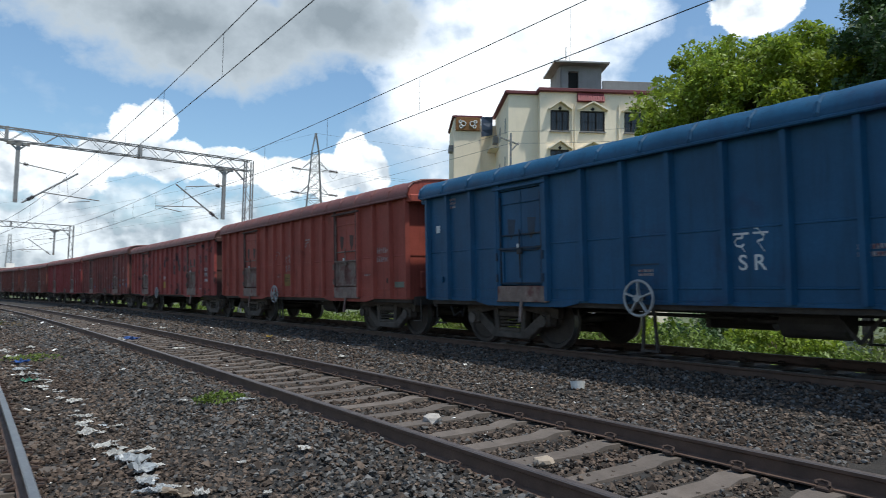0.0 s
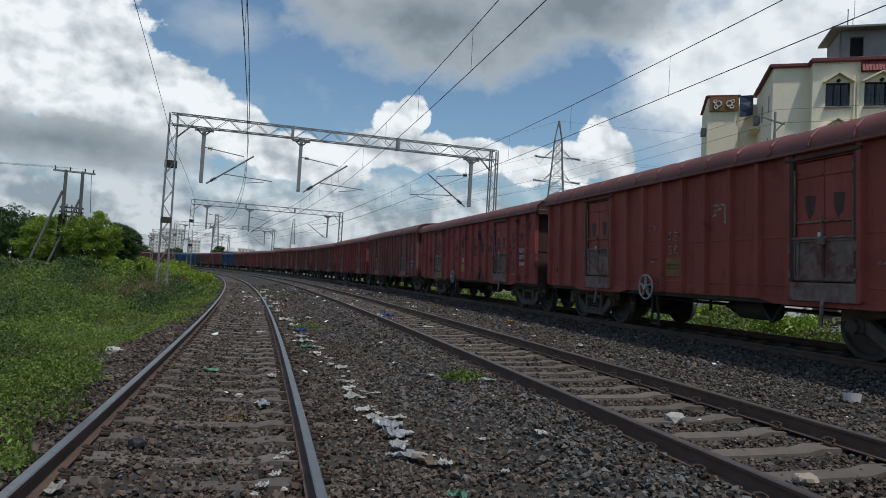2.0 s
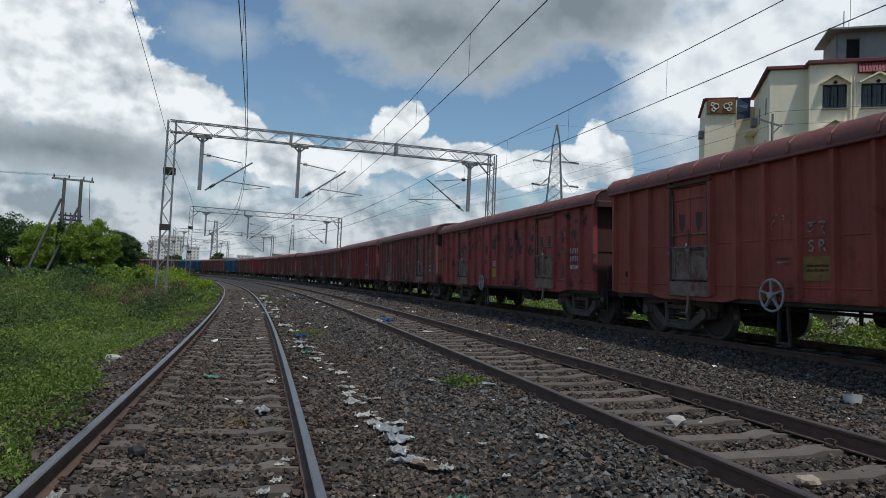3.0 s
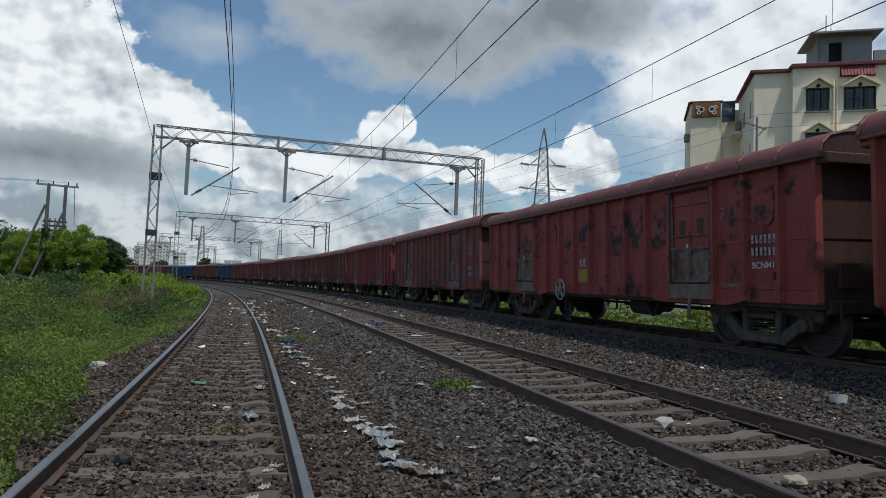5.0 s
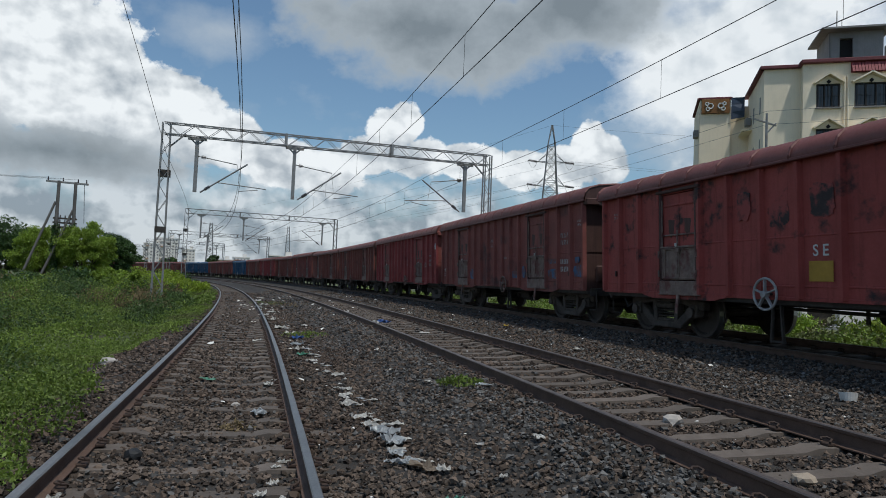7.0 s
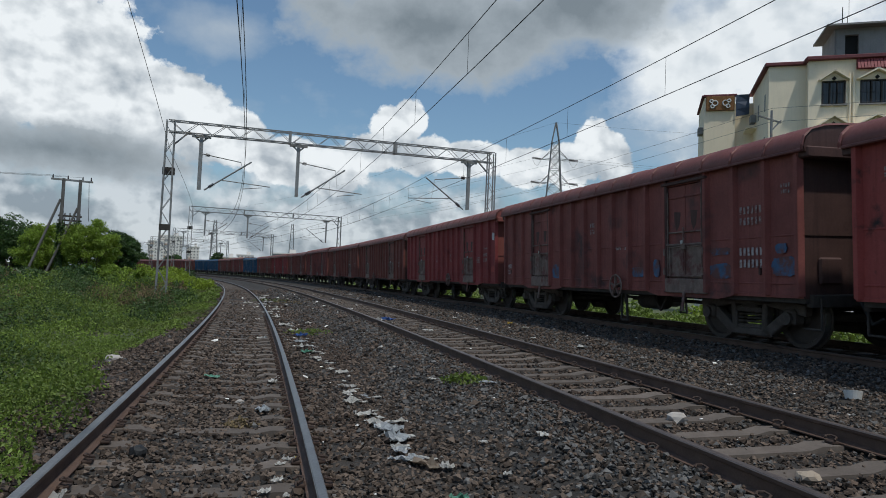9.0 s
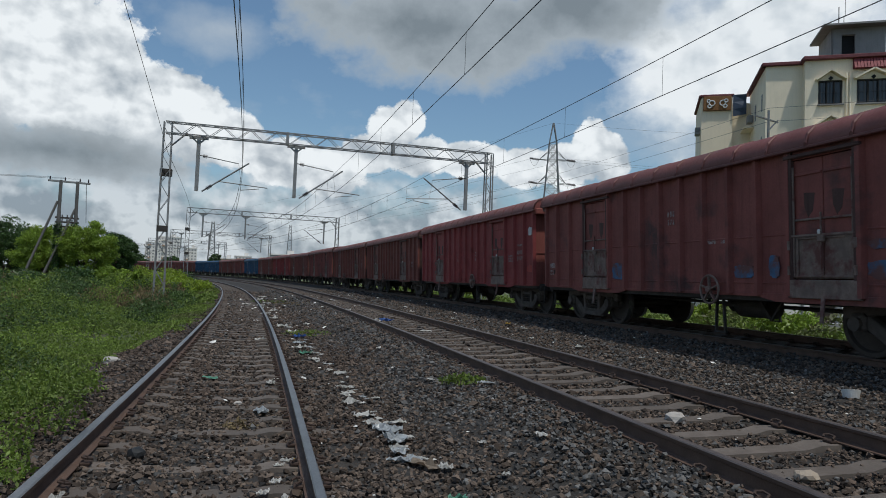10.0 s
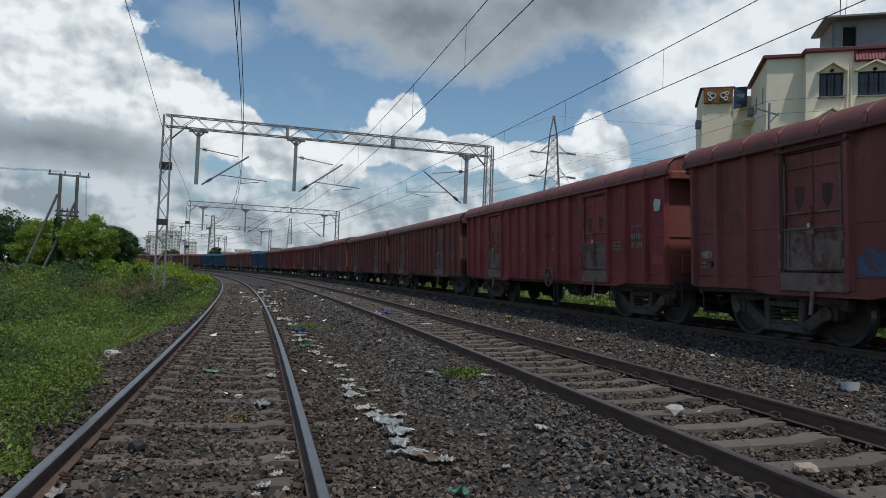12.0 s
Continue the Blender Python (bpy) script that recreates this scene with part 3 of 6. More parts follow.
    for sx in (1, -1):
        part("end_wall", bx((sx * (half - 0.06), 0, (Z0 + top) / 2), (0.05, 2 * WIDE - 0.12, hgt)), end_shade_paint, w)
        bm = bmesh.new()
        pts = [(y, z) for _, y, z in roof_section(0, 0, tall)]
        ring = [(y * 0.985, z - 0.015) for y, z in pts]
        sweep(bm, [[(sx * (half + d), y, z) for y, z in ring] for d in (0.10, 0.13)])
        bmesh.ops.recalc_face_normals(bm, faces=bm.faces)
        part("gable", bm, end_shade_paint, w)
        part("end_hood", bx((sx * (half + 0.03), 0, top - 0.07), (0.26, 2 * WIDE + 0.02, 0.17), 0.02), end_shade_paint, w)
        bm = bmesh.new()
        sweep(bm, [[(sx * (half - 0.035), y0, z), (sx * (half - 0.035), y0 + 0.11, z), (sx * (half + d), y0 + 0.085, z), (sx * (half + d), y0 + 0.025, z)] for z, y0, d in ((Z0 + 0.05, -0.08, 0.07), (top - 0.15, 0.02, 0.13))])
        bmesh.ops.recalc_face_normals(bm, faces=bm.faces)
        part("end_post", bm, end_shade_paint, w)
        part("end_shelf", bx((sx * (half + 0.01), -0.82, top - 0.62), (0.10, 1.4, 0.05), 0.01), end_shade_paint, w)
        part("end_seam", bx((sx * (half - 0.03), 0, Z0 + 0.98), (0.02, 2 * WIDE - 0.16, 0.03)), end_shade_paint, w)
        part("end_pocket", bx((sx * (half - 0.01), sx * -1.05 if sx > 0 else 1.05, Z0 + 0.42), (0.06, 0.44, 0.42), 0.03), end_shade_paint, w)
        part("headstock", bx((sx * (half - 0.04), 0, Z0 - 0.04), (0.12, 2 * WIDE - 0.35, 0.2), 0.015), "grime", w)
        a, b, c = (sx * (half + 0.06), 1.3, Z0), (sx * (half + 0.06), 1.3, Z0 - 0.48), (sx * (half - 0.28), 1.3, Z0 - 0.48)
        bm = bmesh.new()
        tube(bm, a, b, 0.018, seg=6), tube(bm, b, c, 0.018, seg=6)
        part("step_iron", bm, "grime", w)
    # roof: arched sheets between raised seams
    xs = np.linspace(-half - 0.12, half + 0.12, 17)
    bm = bmesh.new()
    rings = []
    for i in range(16):
        sag = rnd.uniform(-0.012, 0.012)
        for u, lift in ((0.0, -0.016), (0.25, 0.004 + sag), (0.5, 0.010 + sag), (0.75, 0.004 + sag)):
            rings.append(roof_section(xs[i] + (xs[i + 1] - xs[i]) * u, 0.001 + lift, tall))
    rings.append(roof_section(xs[-1], -0.011, tall))
    sweep(bm, rings, closed=False)
    part("roof", bm, roof, w, smooth=True)
    for x in xs:
        bm = bmesh.new()
        sweep(bm, [[(x + dx, y * 1.010, z + dz) for _, y, z in roof_section(0, 0, tall)] for dx, dz in ((-0.030, -0.02), (-0.016, 0.012), (0.016, 0.012), (0.030, -0.02))], closed=False)
        part("roof_seam", bm, roof, w)
    for sy in (1, -1):
        part("eave", bx((0, sy * 1.655, top - 0.04), (2 * half + 0.2, 0.05, 0.05), 0.012), roof, w)
        part("sill", bx((0, sy * 1.45, Z0 - 0.03), (2 * half - 0.1, 0.08, 0.10), 0.01), "grime", w)
    make_underframe(w, brake_x, half, half - bogie_in, "brake_paint" if paint in ("blue", "red", "rose") else "worn")
    for bxp in (-(half - bogie_in), half - bogie_in):
        make_bogie(w, bxp)
    for sx in (1, -1):
        bm = bx((sx * (half + 0.1), 0, 1.03 - 0.2), (0.5, 0.24, 0.24), 0.03)
        box(bm, (sx * (half + 0.30), 0.04, 1.05 - 0.2), (0.24, 0.3, 0.34), 0.05)
        part("coupler", bm, "grime", w)
        bm = bmesh.new()
        tube(bm, (sx * (half + 0.02), 0.55, 0.85), (sx * (half + 0.22), 0.5, 0.45), 0.025, seg=8)
        tube(bm, (sx * (half + 0.22), 0.5, 0.45), (sx * (half + 0.36), 0.45, 0.55), 0.025, seg=8)
        part("brake_hose", bm, "black", w)
    return w


def make_door(w, dx, sy, paint, door_paint, top):
    y = sy * (WIDE - 0.02)
    h = DOOR_W / 2
    flap = "blue" if paint == "blue" else "worn"
    iron = "blue_iron" if paint == "blue" else "worn"
    door = part("door", bx((dx, y + sy * 0.02, top - 0.14), (DOOR_W + 0.1, 0.10, 0.06), 0.012), door_paint, w)
    for s in (-1, 1):
        part("door_post", bx((dx + s * (h - 0.03), y, (Z0 + top) / 2 + 0.02), (0.13, 0.09, top - Z0 - 0.06), 0.01), door_paint, door)
    part("header", bx((dx, sy * (WIDE - 0.04), top - 0.09), (DOOR_W, 0.06, 0.2)), paint, door)
    zm = Z0 + 0.92
    for s in (-1, 1):
        bm = bx((dx + s * (h / 2 - 0.03), sy * (WIDE - 0.055), (zm + top - 0.2) / 2), (h - 0.07, 0.04, top - 0.2 - zm), 0.008)
        box(bm, (dx + s * (h / 2 - 0.03), sy * (WIDE - 0.03), top - 0.42), (h - 0.1, 0.03, 0.04), 0.006)
        part("upper_leaf", bm, paint, door)
        bm = bx((dx + s * (h / 2 - 0.03), sy * (WIDE - 0.05), (Z0 + 0.3 + zm) / 2), (h - 0.07, 0.05, zm - Z0 - 0.29), 0.008)
        box(bm, (dx + s * (h - 0.16), sy * (WIDE - 0.02), (Z0 + 0.3 + zm) / 2), (0.05, 0.04, zm - Z0 - 0.36), 0.006)
        part("lower_flap", bm, flap, door)
        for z in (zm - 0.12, Z0 + 0.42):
            bm = bmesh.new()
            tube(bm, (dx + s * (h - 0.04), sy * (WIDE + 0.04), z - 0.07), (dx + s * (h - 0.04), sy * (WIDE + 0.04), z + 0.07), 0.022, seg=8)
            part("hinge", bm, iron, door)
        if sy < 0:
            continue
        # long hinge rod and the scuffed patch on the upper leaf
        bm = bmesh.new()
        tube(bm, (dx + s * (h - 0.11), sy * (WIDE + 0.0), Z0 + 0.32), (dx + s * (h - 0.11), sy * (WIDE + 0.0), top - 0.3), 0.016, seg=6)
        part("hinge_rod", bm, iron, door)
        bm = bmesh.new()
        c = dx + s * (h / 2 - 0.06)
        blot = [(c - 0.11, top - 0.72), (c + 0.10, top - 0.70), (c + 0.09, top - 0.92), (c + 0.02, top - 1.08), (c - 0.07, top - 0.98)]
        sweep(bm, [[(u, y_, v) for u, v in blot] for y_ in (sy * (WIDE - 0.036), sy * (WIDE - 0.033))])
        bmesh.ops.recalc_face_normals(bm, faces=bm.faces)
        part("scuff", bm, "blue_iron" if paint == "blue" else "dusk", door)
        for z in (zm - 0.02, zm + 0.26, Z0 + 0.33):
            part("batten", bx((dx + s * (h / 2 - 0.03), sy * (WIDE - 0.02), z), (h - 0.09, 0.035, 0.032), 0.006), iron, door)
    if sy > 0:
        part("padlock", bx((dx + 0.01, sy * (WIDE + 0.05), zm + 0.06), (0.055, 0.03, 0.07), 0.012), "white", door)
    part("threshold", bx((dx, sy * (WIDE - 0.02), Z0 + 0.14), (DOOR_W + 0.02, 0.10, 0.28), 0.01), "worn", door)
    bm = bmesh.new()
    tube(bm, (dx, sy * (WIDE + 0.02), zm - 0.5), (dx, sy * (WIDE + 0.02), zm + 0.35), 0.014, seg=8)
    box(bm, (dx, sy * (WIDE + 0.02), zm - 0.04), (0.12, 0.05, 0.09), 0.01)
    box(bm, (dx, sy * (WIDE + 0.01), zm + 0.02), (DOOR_W - 0.1, 0.03, 0.035), 0.006)
    part("latch", bm, iron, door)
    bm = bmesh.new()
    strut(bm, (dx - 0.03, sy * (WIDE + 0.03), Z0 + 0.02), (dx - 0.06, sy * (WIDE + 0.10), Z0 - 0.34), 0.05, 0.04)
    part("lever", bm, "worn", door)


def make_underframe(w, brake_x, half, bogie_x, wheel_paint):
    bm = bx((0, 0, 0.80), (2 * half - 0.2, 0.46, 0.26), 0.02)
    for x in (-half + 0.3, -bogie_x, -3.0, -1.8, -0.6, 0.6, 1.8, 3.0, bogie_x, half - 0.3):
        box(bm, (x, 0, 0.84), (0.16, 2.9, 0.14))
    for sy in (1, -1):
        box(bm, (0, sy * 1.2, 0.85), (2 * half - 0.3, 0.1, 0.16))
    part("underframe", bm, "grime", w)
    bm = bmesh.new()
    tube(bm, (-1.5, 0.75, 0.62), (-0.7, 0.75, 0.62), 0.20, seg=16)
    tube(bm, (-0.7, 0.75, 0.62), (-0.2, 0.75, 0.62), 0.03, seg=8)
    part("brake_cylinder", bm, "grime", w)
    bm = bmesh.new()
    tube(bm, (0.2, -0.7, 0.6), (1.3, -0.7, 0.6), 0.22, seg=16)
    part("air_reservoir", bm, "grime", w)
    bm = bmesh.new()
    tube(bm, (-3.6, 0.6, 0.60), (3.4, 0.5, 0.66), 0.022, seg=6)
    tube(bm, (-3.6, -0.4, 0.56), (3.4, -0.5, 0.60), 0.022, seg=6)
    strut(bm, (-2.0, 1.0, 0.8), (-1.7, 1.0, 0.42), 0.04), strut(bm, (-1.4, 1.0, 0.8), (-1.7, 1.0, 0.42), 0.04)
    strut(bm, (-0.5, 0.5, 0.85), (-0.5, 0.5, 0.5), 0.06, 0.03), strut(bm, (0.6, 0.5, 0.85), (0.6, 0.5, 0.48), 0.06, 0.03)
    part("brake_rigging", bm, "grime", w)
    # hand brake wheel on its bracket
    for sy, x in ((1, brake_x), (-1, -brake_x)):
        c = (x, sy * 1.68, 0.94)
        bm = bmesh.new()
        disc_ring(bm, c, "y", 0.25, 0.020, 28, 8)
        for k in range(5):
            a = 2 * math.pi * k / 5 + 0.3
            strut(bm, c, (x + 0.245 * math.cos(a), c[1], c[2] + 0.245 * math.sin(a)), 0.05, 0.022)
        tube(bm, (x, sy * 1.64, 0.94), (x, sy * 1.73, 0.94), 0.055, seg=12)
        part("brake_wheel", bm, wheel_paint, w, "pale grey spoked hand-brake wheel" if wheel_paint == "brake_paint" else "rusty spoked hand-brake wheel")
        bm = bmesh.new()
        tube(bm, (x, sy * 0.6, 0.94), (x, sy * 1.66, 0.94), 0.022, seg=8)
        for d in (-0.13, 0.13):
            strut(bm, (x + d * 0.6, sy * 1.45, 0.86), (x + d, sy * 1.45, 0.16), 0.05, 0.03)
        strut(bm, (x - 0.16, sy * 1.45, 0.18), (x + 0.16, sy * 1.45, 0.18), 0.04, 0.03)
        part("brake_step", bm, "grime", w)


def make_bogie(w, bxp):
    for sy in (1, -1):
        y = sy * 1.03
        # cast side frame with two windows
        bm = bmesh.new()
        t = 0.16
        ribs = [((-1.24, 0.64), (-0.50, 0.76), 0.19), ((1.24, 0.64), (0.50, 0.76), 0.19), ((-0.55, 0.77), (0.55, 0.77), 0.17), ((-1.0, 0.60), (-0.46, 0.24), 0.19), ((1.0, 0.60), (0.46, 0.24), 0.19),
                ((-0.50, 0.21), (0.50, 0.21), 0.13), ((-0.36, 0.24), (-0.40, 0.76), 0.13), ((0.36, 0.24), (0.40, 0.76), 0.13), ((-0.28, 0.60), (0.28, 0.60), 0.10), ((-0.28, 0.30), (0.28, 0.30), 0.06)]
        for (a, za), (b, zb), wd in ribs:
            d = Vector((b - a, 0, zb - za))
            m = Matrix.Translation((bxp + (a + b) / 2, y, (za + zb) / 2)) @ Matrix.Rotation(-math.atan2(zb - za, b - a), 4, "Y") @ Matrix.Diagonal((d.length + wd * 0.6, t, wd, 1))
            r = bmesh.ops.create_cube(bm, size=1.0, matrix=m)
            bmesh.ops.bevel(bm, geom=list({e for v in r["verts"] for e in v.link_edges}), offset=0.02, segments=1, affect="EDGES", profile=0.5)
        frame_ob = part("bogie_side_frame", bm, "bogie", w)
        for dx in (-1.0, 1.0):
            bm = bx((bxp + dx, y + sy * 0.03, 0.52), (0.26, 0.24, 0.26), 0.04)
            tube(bm, (bxp + dx, y, 0.5), (bxp + dx, y + sy * 0.20, 0.5), 0.105, seg=14)
            part("axle_box", bm, "bogie", frame_ob)
        for dx in (-0.2, 0.0, 0.2):
            bm = bmesh.new()
            for k in range(6):
                disc_ring(bm, (bxp + dx, y, 0.32 + k * 0.062), "z", 0.075, 0.017, 8, 4)
            part("spring", bm, "bogie", frame_ob)
    part("bolster", bx((bxp, 0, 0.66), (0.42, 2.2, 0.24), 0.03), "grime", w)
    bm = bmesh.new()
    for dx in (-0.46, 0.46):
        for sy in (1, -1):
            box(bm, (bxp + dx, sy * 0.84, 0.48), (0.07, 0.16, 0.34), 0.01)
        box(bm, (bxp + dx, 0, 0.40), (0.08, 1.7, 0.08))
    part("brake_beam", bm, "grime", w)
    for dx in (-1.0, 1.0):
        bm = bmesh.new()
        tube(bm, (0, -1.1, 0), (0, 1.1, 0), 0.08, seg=12)
        axle = part("wheelset", bm, "wheel", w, smooth=True)
        axle.location = (bxp + dx, 0, 0.5)
        for sy in (1, -1):
            bm = bmesh.new()
            prof = [(0.09, 0.10), (0.13, 0.09), (0.16, 0.03), (0.40, 0.02), (0.43, 0.065), (0.495, 0.067), (0.50, -0.03), (0.528, -0.045), (0.528, -0.065), (0.43, -0.066), (0.40, -0.02), (0.16, -0.03), (0.13, -0.09), (0.09, -0.1)]
            n = 30
            rings = [[(r * math.cos(2 * math.pi * k / n), sy * (0.84 + v), r * math.sin(2 * math.pi * k / n)) for r, v in prof] for k in range(n)]
            rows = [[bm.verts.new(p) for p in r] for r in rings]
            for k in range(n):
                for j in range(len(prof)):
                    f = bm.faces.new((rows[k][j], rows[(k + 1) % n][j], rows[(k + 1) % n][(j + 1) % len(prof)], rows[k][(j + 1) % len(prof)]))
                    f.material_index = 1 if j == 5 else 0
            bmesh.ops.recalc_face_normals(bm, faces=bm.faces)
            part("wheel", bm, ["wheel", "tread"], axle)


# the running of the train: metres towards the camera by time
PITCH = 13.75
CENTRES = [5.44, 18.9, 32.8, 46.8, 60.36]     # middles of the nearest wagons along their track at the start
HALVES = {"blue": 6.45, "red": 6.26, "rose": 6.75, "maroon": 6.30, "crimson": 6.44}


def start(k):
    return CENTRES[k] if k < 5 else CENTRES[4] + (k - 4) * PITCH


def run(t):
    return 3.712 * t - 0.0182 * t * t


def train_pose(c):
    """Pose of a wagon whose middle is c metres along its own track."""
    off, z, cant = TRACK["c"]
    c1 = S1 * (R1 + off) / R1
    s = c * R1 / (R1 + off) if c <= c1 else S1 + (c - c1) * R2 / (R2 + off)
    return at_track(s, off, z, cant)


M["brake_paint"] = mat("pale brake wheel paint", (0.34, 0.34, 0.33), 0.6, var=0.25, bump=0.2)
KINDS = {
    "blue": ("blue", "blue", "blue covered goods wagon with white lettering, rolling on rails", "blue", 0.0),
    "red": ("red", "roof_red", "faded red covered goods wagon with dark-stained doors", "dusk", 0.12),
    "maroon": ("maroon", "roof_red", "dark maroon covered goods wagon with grimy sides", "dusk", 0.12),
    "rose": ("rose", "roof_red", "red covered goods wagon with dark peeling paint", "dusk", 0.02),
    "crimson": ("crimson", "roof_red", "crimson covered goods wagon with clean ribbed sides", "maroon", 0.1),
    "brown": ("brown", "roof_red", "dull brown-red covered goods wagon with worn doors", "dusk", 0.05),
}
# distant wagons run to brown and maroon, standing in for cloud shade on reds
ORDER = ["blue", "red", "rose", "maroon", "crimson", "brown", "brown", "maroon", "brown", "crimson", "brown", "blue", "maroon", "brown", "blue", "blue", "brown", "maroon", "maroon", "brown", "brown", "maroon", "maroon", "brown"]
wagons, first_of = [], {}
for k, kind in enumerate(ORDER):
    if kind in first_of:
        wg = copy_thing(first_of[kind], Matrix())
    else:
        p_, r_, l_, d_, tall_ = KINDS[kind]
        wg = first_of[kind] = make_wagon(p_, r_, l_, d_, tall_, k, {"maroon": -0.96, "blue": 0.91, "red": 1.14, "rose": 1.40, "crimson": -1.02}.get(kind, 1.25),
                                         HALVES.get(kind, 6.45), 0.563 if kind == "rose" else 0.54, 2.05 if kind == "blue" else 1.75)
    wg.matrix_basis = train_pose(start(k))
    wagons.append(wg)

# ---- overhead line portals ----
def make_portal(s, o0, o1, top, label):
    root = empty("overhead_portal", Matrix(), label, "gantry", "overhead line portals")
    def P(o, z, ds=0.0):
        return along(s + ds, o, z)[0]
    for o, base in ((o0, -0.5), (o1, -0.4)):
        bm = bmesh.new()
        for wa in (-0.24, 0.24):
            for ds in (-0.16, 0.16):
                strut(bm, P(o + wa, base, ds), P(o + wa * 0.75, top, ds), 0.062)
        n = 12
        for i in range(n):
            za, zb = base + 0.4 + (top - base - 0.6) * i / n, base + 0.4 + (top - base - 0.6) * (i + 1) / n
            sg = 1 if i % 2 else -1
            for ds in (-0.16, 0.16):
                strut(bm, P(o + sg * 0.22, za, ds), P(o - sg * 0.21, zb, ds), 0.026)
        part("mast", bm, "galv", root)
    lo = top - 0.55
    bm = bmesh.new()
    for z in (lo, top):
        for ds in (-0.2, 0.2):
            strut(bm, P(o0 - 0.1, z, ds), P(o1 + 0.1, z, ds), 0.052)
    n = 26
    for i in range(n):
        a, b = o0 + (o1 - o0) * i / n, o0 + (o1 - o0) * (i + 1) / n
        for ds in (-0.2, 0.2):
            strut(bm, P(a, lo if i % 2 else top, ds), P(b, top if i % 2 else lo, ds), 0.024)
        strut(bm, P(a, top, -0.2), P(b, top, 0.2), 0.03)
        strut(bm, P(a, lo, 0.2), P(b, lo, -0.2), 0.03)
    for f in (0.34, 0.67):
        o = o0 + (o1 - o0) * f
        for ds in (-0.2, 0.2):
            strut(bm, P(o, lo - 0.04, ds), P(o, top + 0.04, ds), 0.12)
    part("beam", bm, "galv", root)
    for o, d in ((o0, 1), (o1, -1)):
        bm = bmesh.new()
        strut(bm, P(o + d * 0.2, lo - 0.6), P(o + d * 0.9, lo + 0.1), 0.07)
        part("knee_brace", bm, "galv", root)
    # drop posts with swinging brackets over each track
    for o, d in ((-2.75, 1), (2.0, 1), (11.35, -1)):
        bm = bmesh.new()
        strut(bm, P(o, lo - 0.02, 0), P(o, lo - 2.75, 0), 0.17)
        strut(bm, P(o - 0.45, lo - 0.1), P(o + 0.45, lo - 0.1), 0.16, 0.12)
        strut(bm, P(o - 0.3, lo - 0.12), P(o, lo - 0.4), 0.07), strut(bm, P(o + 0.3, lo - 0.12), P(o, lo - 0.4), 0.07)
        post = part("drop_post", bm, "galv", root)
        bm = bmesh.new()
        tip, foot, stay = P(o + d * 2.45, lo - 1.15), P(o + d * 0.25, lo - 2.75), P(o + d * 0.05, lo - 0.95)
        hi = P(o + d * 1.95, lo - 1.22)
        tube(bm, foot, tip, 0.04, seg=8), tube(bm, stay, hi, 0.025, seg=8)
        reg = foot.lerp(tip, 0.35)
        tube(bm, reg, P(o + d * 3.4, lo - 2.35), 0.025, seg=8)
        tube(bm, P(o + d * 2.1, lo - 2.55), P(o + d * 3.0, lo - 2.42), 0.018, seg=6)
        strut(bm, hi, P(o + d * 2.1, lo - 2.3), 0.012)
        part("bracket_arm", bm, "galv", post)
        bm = bmesh.new()
        for a, b in ((foot, tip), (stay, hi)):
            for k in range(5):
                q = a.lerp(b, 0.10 + k * 0.022)
                tube(bm, q, a.lerp(b, 0.112 + k * 0.022), 0.085, seg=10)
        part("insulator", bm, "insul", post)
    bm = bmesh.new()
    strut(bm, P(o0, lo - 1.75, 0.2), P(o0, lo - 2.1, 0.2), 0.55, 0.3)
    part("joint_plate", bm, "grime", root)
    bm = bmesh.new()
    strut(bm, P(o0, 3.2, -0.2), P(o0, 3.5, -0.2), 0.5, 0.04)
    part("sign_plate", bm, "grime", root)
    return root


PORTALS = [(35.5, -4.2, 12.68, 8.62), (83.0, -4.35, 13.0, 8.62), (130.0, -4.35, 13.0, 8.62), (172.0, -4.35, 13.0, 8.62), (215.0, -4.35, 13.0, 8.62)]
for s, a, b, h in PORTALS:
    make_portal(s, a, b, h, "grey lattice steel portal carrying overhead railway wires")


def cord(bm, pts, radii, seg=5):
    """One unbroken wire through the points."""
    rings = []
    for i, p in enumerate(pts):
        d = (pts[min(i + 1, len(pts) - 1)] - pts[max(i - 1, 0)]).normalized()
        side = d.cross(Vector((0, 0, 1))).normalized()
        up = side.cross(d)
        rings.append([p + (side * math.cos(2 * math.pi * k / seg) + up * math.sin(2 * math.pi * k / seg)) * radii[i] for k in range(seg)])
    return sweep(bm, rings)


